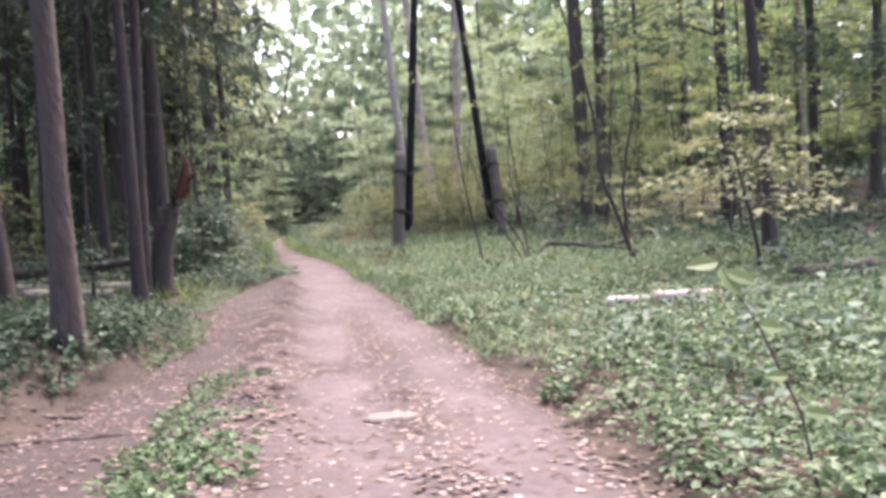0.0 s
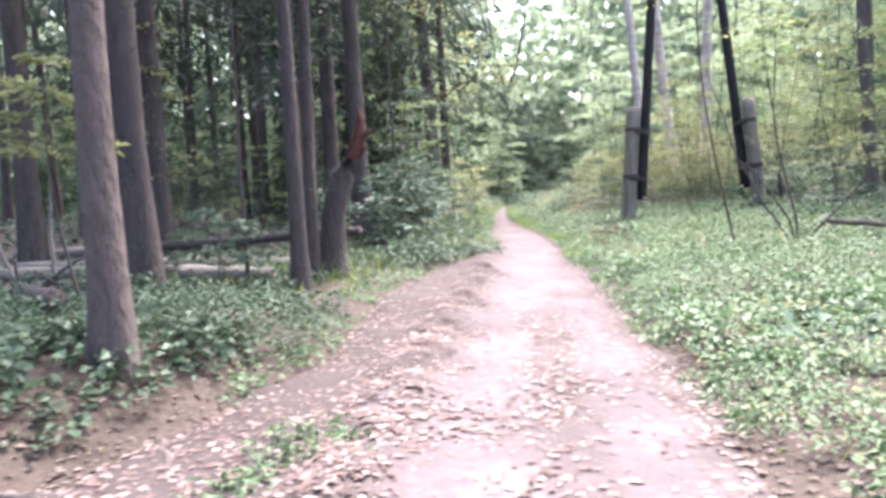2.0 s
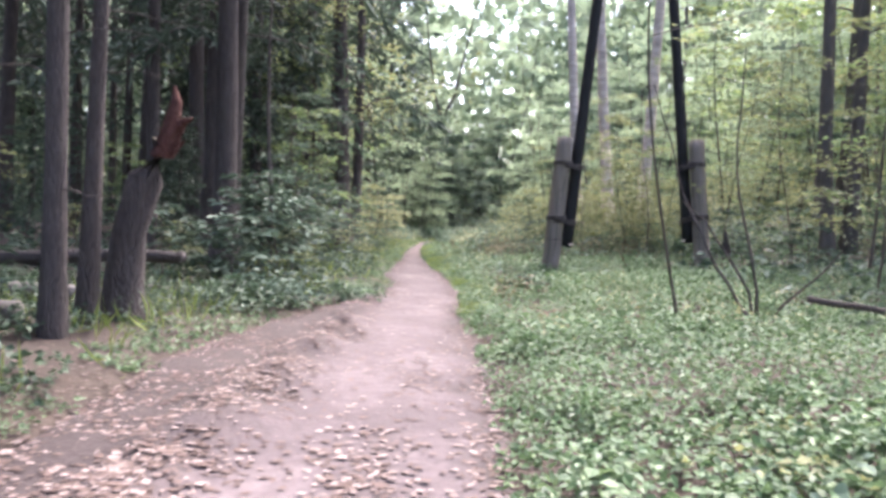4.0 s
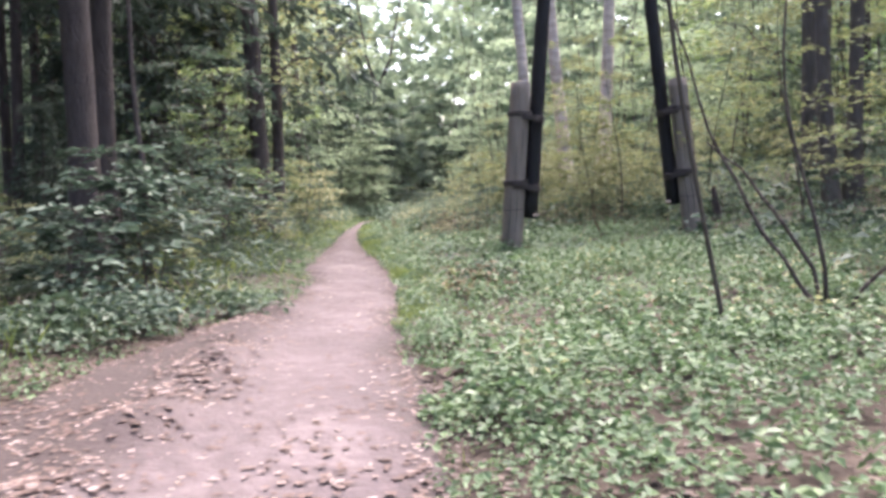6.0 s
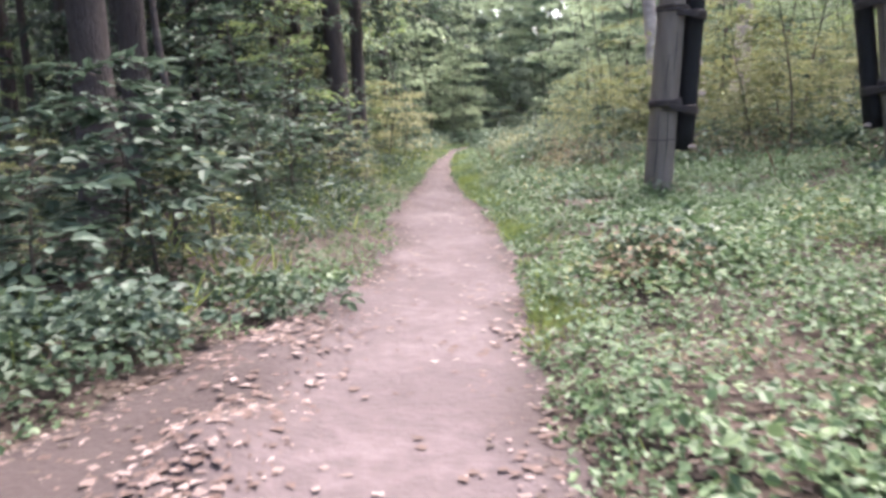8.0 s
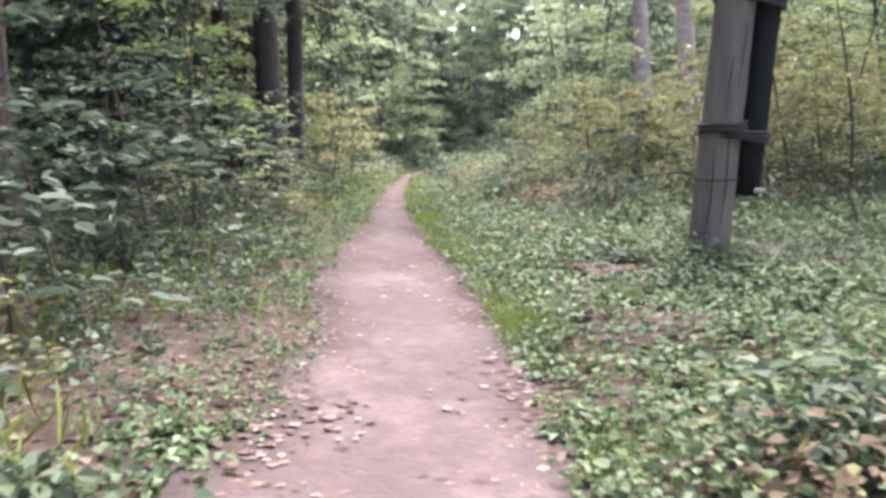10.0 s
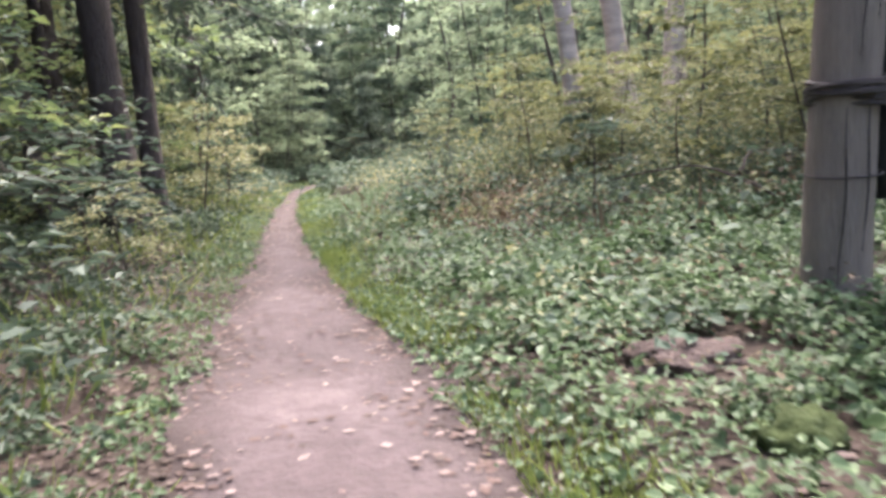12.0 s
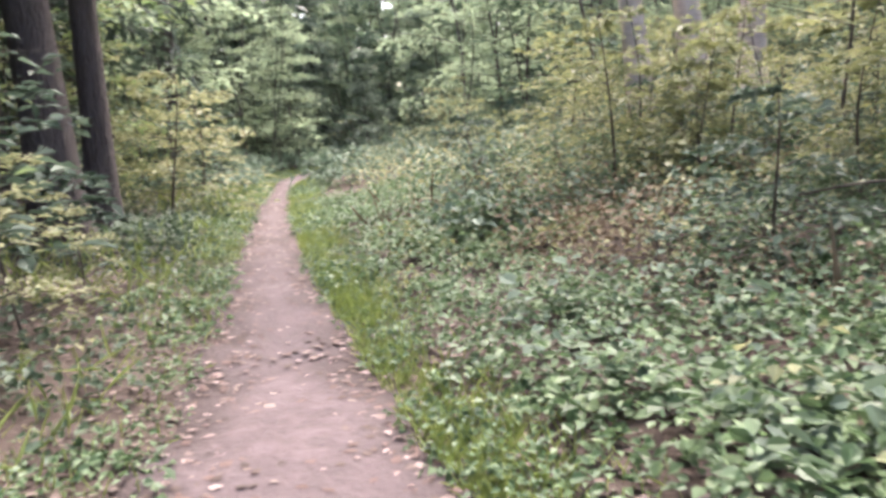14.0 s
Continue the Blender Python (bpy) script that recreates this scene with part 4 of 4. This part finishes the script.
def field(n, xlo, xhi, ylo, yhi, keep):
    """Random places in a rectangle, thinned by keep(x, y) in 0 to 1."""
    x, y = rng.uniform(xlo, xhi, n), rng.uniform(ylo, yhi, n)
    k = rng.uniform(0, 1, n) < keep(x, y)
    return x[k], y[k]


def herbs(x, y, hlo, hhi, per, leaf, spread=0.5, wide=0.82, simple=True):
    """Low leafy plants: a dome of leaves round each place."""
    n = len(x)
    h = rng.uniform(hlo, hhi, n) * (0.5 + 1.0 * np.clip(wobble(x, y, 1.1, 4) * 0.5 + 0.35 * wobble(x, y, 3.3, 1) + 0.5, 0, 1.2))
    i = np.repeat(np.arange(n), per)
    a = rng.uniform(0, 6.28, n * per)
    rr = np.sqrt(rng.uniform(0, 1, n * per)) * (0.07 + spread * h[i] * 0.6)
    px, py = x[i] + np.cos(a) * rr, y[i] + np.sin(a) * rr
    pz = height(px, py) + h[i] * rng.uniform(0.35, 1.05, n * per)
    P = np.stack([px, py, pz], 1)
    N = rand_dir(n * per, 0.76)
    leaf = leaf * (0.7 + 0.45 * np.clip(0.5 + wobble(px, py, 1.5, 12), 0, 1))
    H = np.stack([np.cos(a), np.sin(a), rng.uniform(-0.5, 0.1, n * per)], 1)
    return leaves(P, N, H, leaf * rng.uniform(0.5, 1.4, n * per), wide, simple=simple)


def litter(x, y, lo, hi, lift=0.006, extra=None):
    n = len(x)
    z = height(x, y) + lift + rng.uniform(0, 0.004, n) + (0 if extra is None else extra(x, y))
    a = rng.uniform(0, 6.28, n)
    return leaves(np.stack([x, y, z], 1), rand_dir(n, 0.965), np.stack([np.cos(a), np.sin(a), np.zeros(n)], 1), rng.uniform(lo, hi, n), rng.uniform(0.5, 0.95, (n, 1)), rng.uniform(-0.03, 0.06, (n, 1)), simple=True)


def right_of(x, y):
    return x - right_edge(y)


def left_of(x, y):
    return left_edge(y) - x


def bare(x, y):
    """Patches where the soil and litter show."""
    return smooth(wobble(x, y, 0.9, 3) + 0.45 * wobble(x, y, 3.1, 1), 0.22, 0.6)


near_r = lambda x, y: smooth(right_of(x, y), 0.02 + 0.3 * smooth(y, 15, 19), 0.35 + 0.3 * smooth(y, 15, 19)) * (1 - 0.3 * bare(x, y) * smooth(y, 6, 11)) * (1 - 0.5 * smooth(right_of(x, y), 3.0, 6.0))
open_earth = lambda x, y: (np.exp(-((x + 1.86) ** 2 + (y - 20.15) ** 2) / 0.12) < 0.4) & (np.exp(-((x + 1.6) ** 2 + (y - 19.2) ** 2) / 0.14) < 0.4) & (np.exp(-(((x + 2.5) / 0.5) ** 2 + ((y - 24.6) / 0.8) ** 2)) < 0.45)
by_log = lambda x, y: 1 - 0.8 * (x > 1.4) * (x < 3.7) * np.exp(-((y - 8.3) / 0.35) ** 2)
wx, wy = field(24000, -6, 7, 1.5, 31, lambda x, y: near_r(x, y) * open_earth(x, y) * by_log(x, y))
close = right_of(wx, wy) < 1.1
stuff("weeds_broadleaf", herbs(wx[close], wy[close], 0.05, 0.22, 22, 0.046, 0.5, 0.74, simple=False), HERB, "dense low green weeds with broad leaves", "weeds")
stuff("weeds_broadleaf", herbs(wx[~close], wy[~close], 0.06, 0.25, 24, 0.048), HERB, "dense low green weeds away from the path", "weeds")
brown_patch = lambda x, y: np.exp(-(((x + 6.1) / 0.9) ** 2 + ((y - 24.9) / 1.1) ** 2))
near_l = lambda x, y: (1 - 0.9 * brown_patch(x, y)) * smooth(left_of(x, y), 0.15, 0.7) * (1 - smooth(left_of(x, y), 2.5, 6)) * np.where(y < 12.8, 0.85 * (wobble(x, y, 0.8, 5) > -0.45), 0.95) * (1 - 0.6 * bare(x, y))
stuff("weeds_broadleaf", herbs(*field(9000, -13, -2.4, 1.0, 31, near_l), 0.06, 0.25, 22, 0.055), SHADED_DARK_HERB, "patchy low green weeds under the trees", "weeds")
stuff("weeds_broadleaf", herbs(*field(1900, -7.5, -2.7, 3.0, 10.5, lambda x, y: smooth(left_of(x, y), 0.1, 0.5) * (wobble(x, y, 1.0, 7) > -0.5)), 0.05, 0.2, 20, 0.055), SHADED_DARK_HERB, "green weeds round the conifer beside the rut", "weeds")
stuff("weeds_tuft", herbs(*field(260, -1.9, -0.95, 2.5, 6.9, lambda x, y: (x > main_left(y) - 0.75) & (x < main_left(y) - 0.1)), 0.03, 0.13, 22, 0.048), HERB, "green weeds between the path and the side rut", "weeds")
far_r = lambda x, y: smooth(right_of(x, y), 3, 6)
stuff("weeds_far", herbs(*field(2400, 1, 20, 8, 46, far_r), 0.15, 0.45, 10, 0.16), BLUEGREEN, "green undergrowth deeper in the wood", "weeds")
stuff("weeds_far", herbs(*field(1500, -26, -7, 9, 46, lambda x, y: 0.8 * smooth(left_of(x, y), 3, 6)), 0.1, 0.35, 9, 0.15), BLUEGREEN, "sparse undergrowth under the conifers", "weeds")
tall = lambda x, y: smooth(right_of(x, y), 0.7, 1.6) * (1 - smooth(right_of(x, y), 5, 8)) * smooth(y, 22, 25)
stuff("weeds_tall", herbs(*field(1200, -7, 4, 20, 41, tall), 0.2, 0.55, 34, 0.05, 0.9), BUSHY, "tall pale green nettles and brambles on the bank", "weeds")
stuff("weeds_tall", herbs(*field(1500, -7, 4, 20, 41, tall), 0.15, 0.5, 26, 0.07, 0.9), DULLBROAD, "dull green nettles on the bank", "weeds")
beyond = lambda x, y: np.where(y < 40.5, smooth(np.maximum(right_of(x, y), left_of(x, y)), 0.1, 0.5), 1.0)
stuff("weeds_far", herbs(*field(3600, -15, 1, 33, 52, beyond), 0.15, 0.5, 16, 0.10, 0.8), DULLBROAD, "dull green weeds about the far bend of the path", "weeds")
stuff("weeds_yellow", herbs(*field(2600, -6, 7, 2, 31, lambda x, y: near_r(x, y) * (wobble(x, y, 0.7, 11) > 0.25)), 0.08, 0.26, 12, 0.05, 0.6), YELLOWING, "scattered yellow-green weeds among the others", "weeds")
stuff("weeds_dry", herbs(*field(1100, -3.6, 0.6, 22.8, 26.6, lambda x, y: smooth(right_of(x, y), 0.9, 1.5) * np.clip(0.4 * (wobble(x, y, 1.1, 9) > -0.1) + np.exp(-(((x + 2.5) / 0.6) ** 2 + ((y - 24.6) / 0.9) ** 2)), 0, 1)), 0.12, 0.42, 18, 0.042, 0.9), DRY, "withered brown weeds on the bank", "weeds")
behind = lambda x, y: 0.8 * smooth(np.maximum(right_of(x, y), left_of(x, y)), 0.1, 0.6) * smooth(y, -11, -5)
stuff("weeds_broadleaf", herbs(*field(2600, -9, 8, -11, 1.6, behind), 0.06, 0.26, 12, 0.08), HERB, "low green weeds where the walk begins", "weeds")
stuff("leaf_litter", litter(*field(9000, -9, 7, -11, 2.2, lambda x, y: 0.6 * smooth(y, -11, -6) + 0 * x), 0.04, 0.08, 0.02), LITTER, "fallen leaves where the walk begins", "leaf litter")
dark_tuft = lambda x, y: 1.0 + 0 * x
stuff("weeds_tuft", herbs(*field(26, -1.3, -0.85, 16.5, 17.0, dark_tuft), 0.12, 0.36, 14, 0.07, 0.5), SHADED_DARK_HERB, "taller clump of dark weeds beside the path", "weeds")
stuff("weeds_dry", herbs(*field(30, -1.3, -0.9, 16.3, 16.7, dark_tuft), 0.08, 0.3, 14, 0.05, 0.6), DRY, "withered brown weeds at the foot of the clump", "weeds")
round_spot = lambda cx, cy, r: (lambda x, y: np.exp(-((x - cx) ** 2 + (y - cy) ** 2) / (r * r)))
stuff("weeds_tuft", herbs(*field(150, -4.1, -3.2, 14.5, 15.6, round_spot(-3.62, 15.0, 0.34)), 0.1, 0.34, 13, 0.085, 0.6, 0.75, False), SHADED_DULLBROAD, "lush clump of big-leaved weeds beside the side rut", "weeds")
stuff("weeds_tuft", herbs(*field(130, -3.5, -2.8, 15.4, 16.5, round_spot(-3.14, 15.95, 0.26)), 0.04, 0.2, 14, 0.055, 0.6, 0.75, False), SHADED_DARK_HERB, "low clump of green weeds at the path's edge", "weeds")
by_mound = lambda x, y: 0.8 * round_spot(-1.5, 19.8, 0.95)(x, y) * (right_of(x, y) > 0.2) * (round_spot(-1.86, 20.2, 0.32)(x, y) < 0.4) * (round_spot(-1.75, 19.4, 0.26)(x, y) < 0.4) * (round_spot(-1.45, 18.95, 0.3)(x, y) < 0.4)
stuff("weeds_broadleaf", herbs(*field(900, -2.8, -0.4, 18.6, 21.0, by_mound), 0.05, 0.2, 14, 0.06, 0.6, 0.75, False), HERB, "green weeds round the mound of earth", "weeds")
big = lambda x, y: smooth(right_of(x, y), 0.5, 0.9) * (1 - smooth(right_of(x, y), 2.6, 3.4))
stuff("weeds_large_leaf", herbs(*field(330, -3.4, 0, 20.0, 24, lambda x, y: 0.6 * big(x, y) * (np.exp(-((x + 1.25) ** 2 + (y - 20.0) ** 2) / 0.35) < 0.3)), 0.08, 0.24, 8, 0.082, 0.9, 0.85, simple=False), DULLBROAD, "weeds with large dull blue-green leaves", "weeds")
stuff("weeds_large_leaf", herbs(*field(300, 0.6, 5, 2.5, 10, lambda x, y: smooth(right_of(x, y), 0.5, 0.9)), 0.14, 0.3, 12, 0.08, 0.9, 0.85, simple=False), DULLBROAD, "weeds with large dull blue-green leaves", "weeds")


def blades(x, y, lo, hi, wide=0.04):
    n = len(x)
    P = np.stack([x, y, height(x, y) - 0.01], 1)
    H = rand_dir(n, 0.75)
    return leaves(P, rand_dir(n, 0.1), H, rng.uniform(lo, hi, n), wide, 0.04, simple=True)


edge = lambda x, y: (np.exp(-(right_of(x, y) - 0.22) ** 2 / 0.07) + np.exp(-(left_of(x, y) - 0.25) ** 2 / 0.12) * (0.15 + 0.85 * smooth(y, 23, 28))) * (0.15 + 0.85 * smooth(y, 13, 19)) * (wobble(x, y, 1.2, 8) > -0.5) * (np.maximum(right_of(x, y), left_of(x, y)) > 0.03)
stuff("grass", blades(*field(90000, -9, 1, 6, 42, edge), 0.03, 0.11), GRASS, "bright green grass along the path's edges", "grass")
vy = rng.uniform(7, 40, 4200)
vx = np.where(rng.uniform(0, 1, 4200) < 0.6, right_edge(vy) + np.abs(rng.normal(0.1, 0.28, 4200)) + 0.03, left_edge(vy) - np.abs(rng.normal(0.1, 0.35, 4200)) - 0.03)
patchy = wobble(vx, vy, 1.6, 9) + 0.5 * wobble(vx, vy, 5, 3) + 0.3 * smooth(vy, 14, 20) > -0.25
stuff("weeds_small", herbs(vx[patchy], vy[patchy], 0.02, 0.09, 10, 0.038), HERB, "small low weeds creeping along the path's edge", "weeds")
stuff("weeds_tuft", herbs(*field(60, -4.3, -3.35, 13.9, 15.0, lambda x, y: smooth(left_of(x, y), 0.02, 0.2)), 0.08, 0.24, 14, 0.08, 0.6), SHADED_DARK_HERB, "clump of big-leaved weeds beside the side rut", "weeds")
gy2 = rng.uniform(15, 41, 42000)
gx2 = right_edge(gy2) + np.abs(rng.normal(0.05, 0.17, 42000)) + 0.02
tuft = wobble(gx2, gy2, 2.2, 3) + 0.5 * wobble(gx2, gy2, 5.5, 1) + 0.55 * smooth(gy2, 17, 24) > rng.uniform(-0.2, 0.9, 42000)
stuff("grass", blades(gx2[tuft], gy2[tuft], 0.04, 0.12, 0.07), GRASS, "lush bright grass strip at the path's edge", "grass")
gx2 = left_edge(gy2) - np.abs(rng.normal(0.1, 0.4, 42000)) - 0.02
tuft &= rng.uniform(0, 1, 42000) < 0.08 + 0.45 * smooth(gy2, 22, 27)
stuff("grass", blades(gx2[tuft], gy2[tuft], 0.04, 0.11, 0.06), GRASS, "bright grass strip on the path's other edge", "grass")
stuff("grass", blades(*field(17000, -11, -2.5, 10, 34, lambda x, y: smooth(left_of(x, y), 0.2, 0.6) * (1 - smooth(left_of(x, y), 1.5, 3.5)) * (wobble(x, y, 1.0, 2) > -0.2)), 0.12, 0.32), GRASS, "long grass on the path's bank", "grass")
stuff("dry_stalks", blades(*field(7000, -7, 3, 15, 34, lambda x, y: smooth(right_of(x, y), 0.4, 0.9) * (1 - smooth(right_of(x, y), 4, 6)) * (wobble(x, y, 0.8, 9) > 0.1) * smooth(y, 21.5, 24)), 0.2, 0.55, 0.012), DRY, "dry brown stalks among the weeds", "weeds")


on_path = lambda x, y: (right_of(x, y) < 0) & (left_of(x, y) < 0)
ridge_at = lambda x, y: np.exp(-((x - main_left(y) + 0.12) / 0.26) ** 2) * (1 - smooth(y, 15.5, 18))
mid_at = lambda x, y: np.exp(-((x - (main_left(y) * 0.45 + right_edge(y) * 0.55)) / 0.22) ** 2) * (1 - smooth(y, 9, 14))
path_keep = lambda x, y: on_path(x, y) * np.clip(0.022 + 0.95 * ridge_at(x, y) * (0.75 + 0.5 * wobble(x, y, 2.5, 3)) + 0.5 * mid_at(x, y) * (wobble(x, y, 1.7, 1) > -0.2) + 0.45 * np.exp(-np.minimum(-right_of(x, y), -left_of(x, y)) / 0.13) + 0.25 * (x < main_left(y) - 0.3) * (y < 13), 0, 1)
lifts = lambda x, y: 0.012 + 0.08 * np.exp(-((x - main_left(y) + 0.15) / 0.22) ** 2) * (1 - smooth(y, 15, 18)) * (1 + 0.8 * wobble(x, y, 5)) + 0.02 * mid_at(x, y)
stuff("leaf_litter", litter(*field(300000, -7.5, 1.7, 2.0, 36, path_keep), 0.028, 0.066, 0.002, lifts), LITTER, "pale pinkish fallen leaves strewn on the path", "leaf litter")
near_keep = lambda x, y: on_path(x, y) * np.clip((0.06 + 0.85 * np.maximum(mid_at(x, y), ridge_at(x, y)) + 0.35 * smooth(wobble(x, y, 1.9, 6) + 0.5 * wobble(x, y, 5, 2), 0.1, 0.8)) * smooth(right_edge(y) - x, 0.5, 0.95) * (1 - smooth(y, 7, 13)) + 0.5 * np.exp(right_of(x, y) / 0.22), 0, 1)
stuff("leaf_litter", litter(*field(26000, -3.0, 1.3, 1.8, 13, near_keep), 0.032, 0.07, 0.004, lifts), LITTER, "thick strewn pale and brown leaves on the path", "leaf litter")
verge = lambda x, y: np.exp(-np.maximum(right_of(x, y), left_of(x, y)) / 0.7) * (np.maximum(right_of(x, y), left_of(x, y)) > 0)
band = lambda x, y: 0.8 * np.exp(-((left_of(x, y) - 0.05) / 0.28) ** 2) * (0.6 + 0.5 * wobble(x, y, 2.0, 4)) + 0.35 * np.exp(-((right_of(x, y) + 0.02) / 0.16) ** 2) + 0.7 * brown_patch(x, y)
stuff("leaf_litter", litter(*field(60000, -8, 0, 13, 30, lambda x, y: np.clip(band(x, y), 0, 1)), 0.028, 0.058, 0.014), OLDLEAF, "pale brown leaves drifted along the path's edges", "leaf litter")
stuff("leaf_litter", litter(*field(170000, -11, 4, 1.0, 30, lambda x, y: np.clip(0.8 * verge(x, y) + 0.14 * (np.maximum(right_of(x, y), left_of(x, y)) > 0), 0, 1)), 0.03, 0.065), OLDLEAF, "brown fallen leaves on the forest floor", "leaf litter")

# far leaves that close the wood around, their colour paled to stand in for haze, with a bright gap over the path's end
for n, near, deep, top, big_leaf, mat, label in ((96000, 50, 95, 24, 1.05, HAZED_FARLEAF, "green foliage of the wood far off, haze in its colour"), (30000, 46, 60, 11, 0.5, HAZED_MIDLEAF, "green foliage of the wood beyond the bend, haze in its colour")):
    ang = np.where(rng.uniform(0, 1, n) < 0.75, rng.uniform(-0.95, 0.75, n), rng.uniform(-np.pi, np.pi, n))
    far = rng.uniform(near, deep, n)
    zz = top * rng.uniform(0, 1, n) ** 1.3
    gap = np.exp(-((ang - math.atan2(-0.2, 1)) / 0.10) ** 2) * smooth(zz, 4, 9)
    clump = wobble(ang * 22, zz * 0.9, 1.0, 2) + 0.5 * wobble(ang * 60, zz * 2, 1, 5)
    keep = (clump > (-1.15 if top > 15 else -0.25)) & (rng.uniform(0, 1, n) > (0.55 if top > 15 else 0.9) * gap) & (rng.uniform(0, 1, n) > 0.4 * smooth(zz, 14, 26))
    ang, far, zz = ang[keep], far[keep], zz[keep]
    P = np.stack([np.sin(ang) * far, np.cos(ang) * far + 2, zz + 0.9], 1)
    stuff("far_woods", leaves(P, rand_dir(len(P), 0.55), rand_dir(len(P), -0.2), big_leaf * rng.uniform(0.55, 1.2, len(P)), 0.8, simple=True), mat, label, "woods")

# uneven growth in the weeds: yellow patches, withered leaves
mixed = lambda x, y: smooth(right_of(x, y), 0.15, 0.5) * (1 - smooth(right_of(x, y), 4, 6))
stuff("weeds_dry", herbs(*field(1300, -3, 5, 2.5, 22, lambda x, y: mixed(x, y) * (wobble(x, y, 1.0, 19) > 0.3)), 0.14, 0.3, 9, 0.042, 0.7), DRY, "patches of withered brown weeds among green ones", "weeds")
stuff("weeds_yellow", herbs(*field(1100, -3, 5, 2.5, 22, lambda x, y: mixed(x, y) * (wobble(x, y, 0.8, 23) > 0.3)), 0.16, 0.36, 12, 0.046, 0.6), BUSHY, "taller yellow-green weeds in loose patches", "weeds")
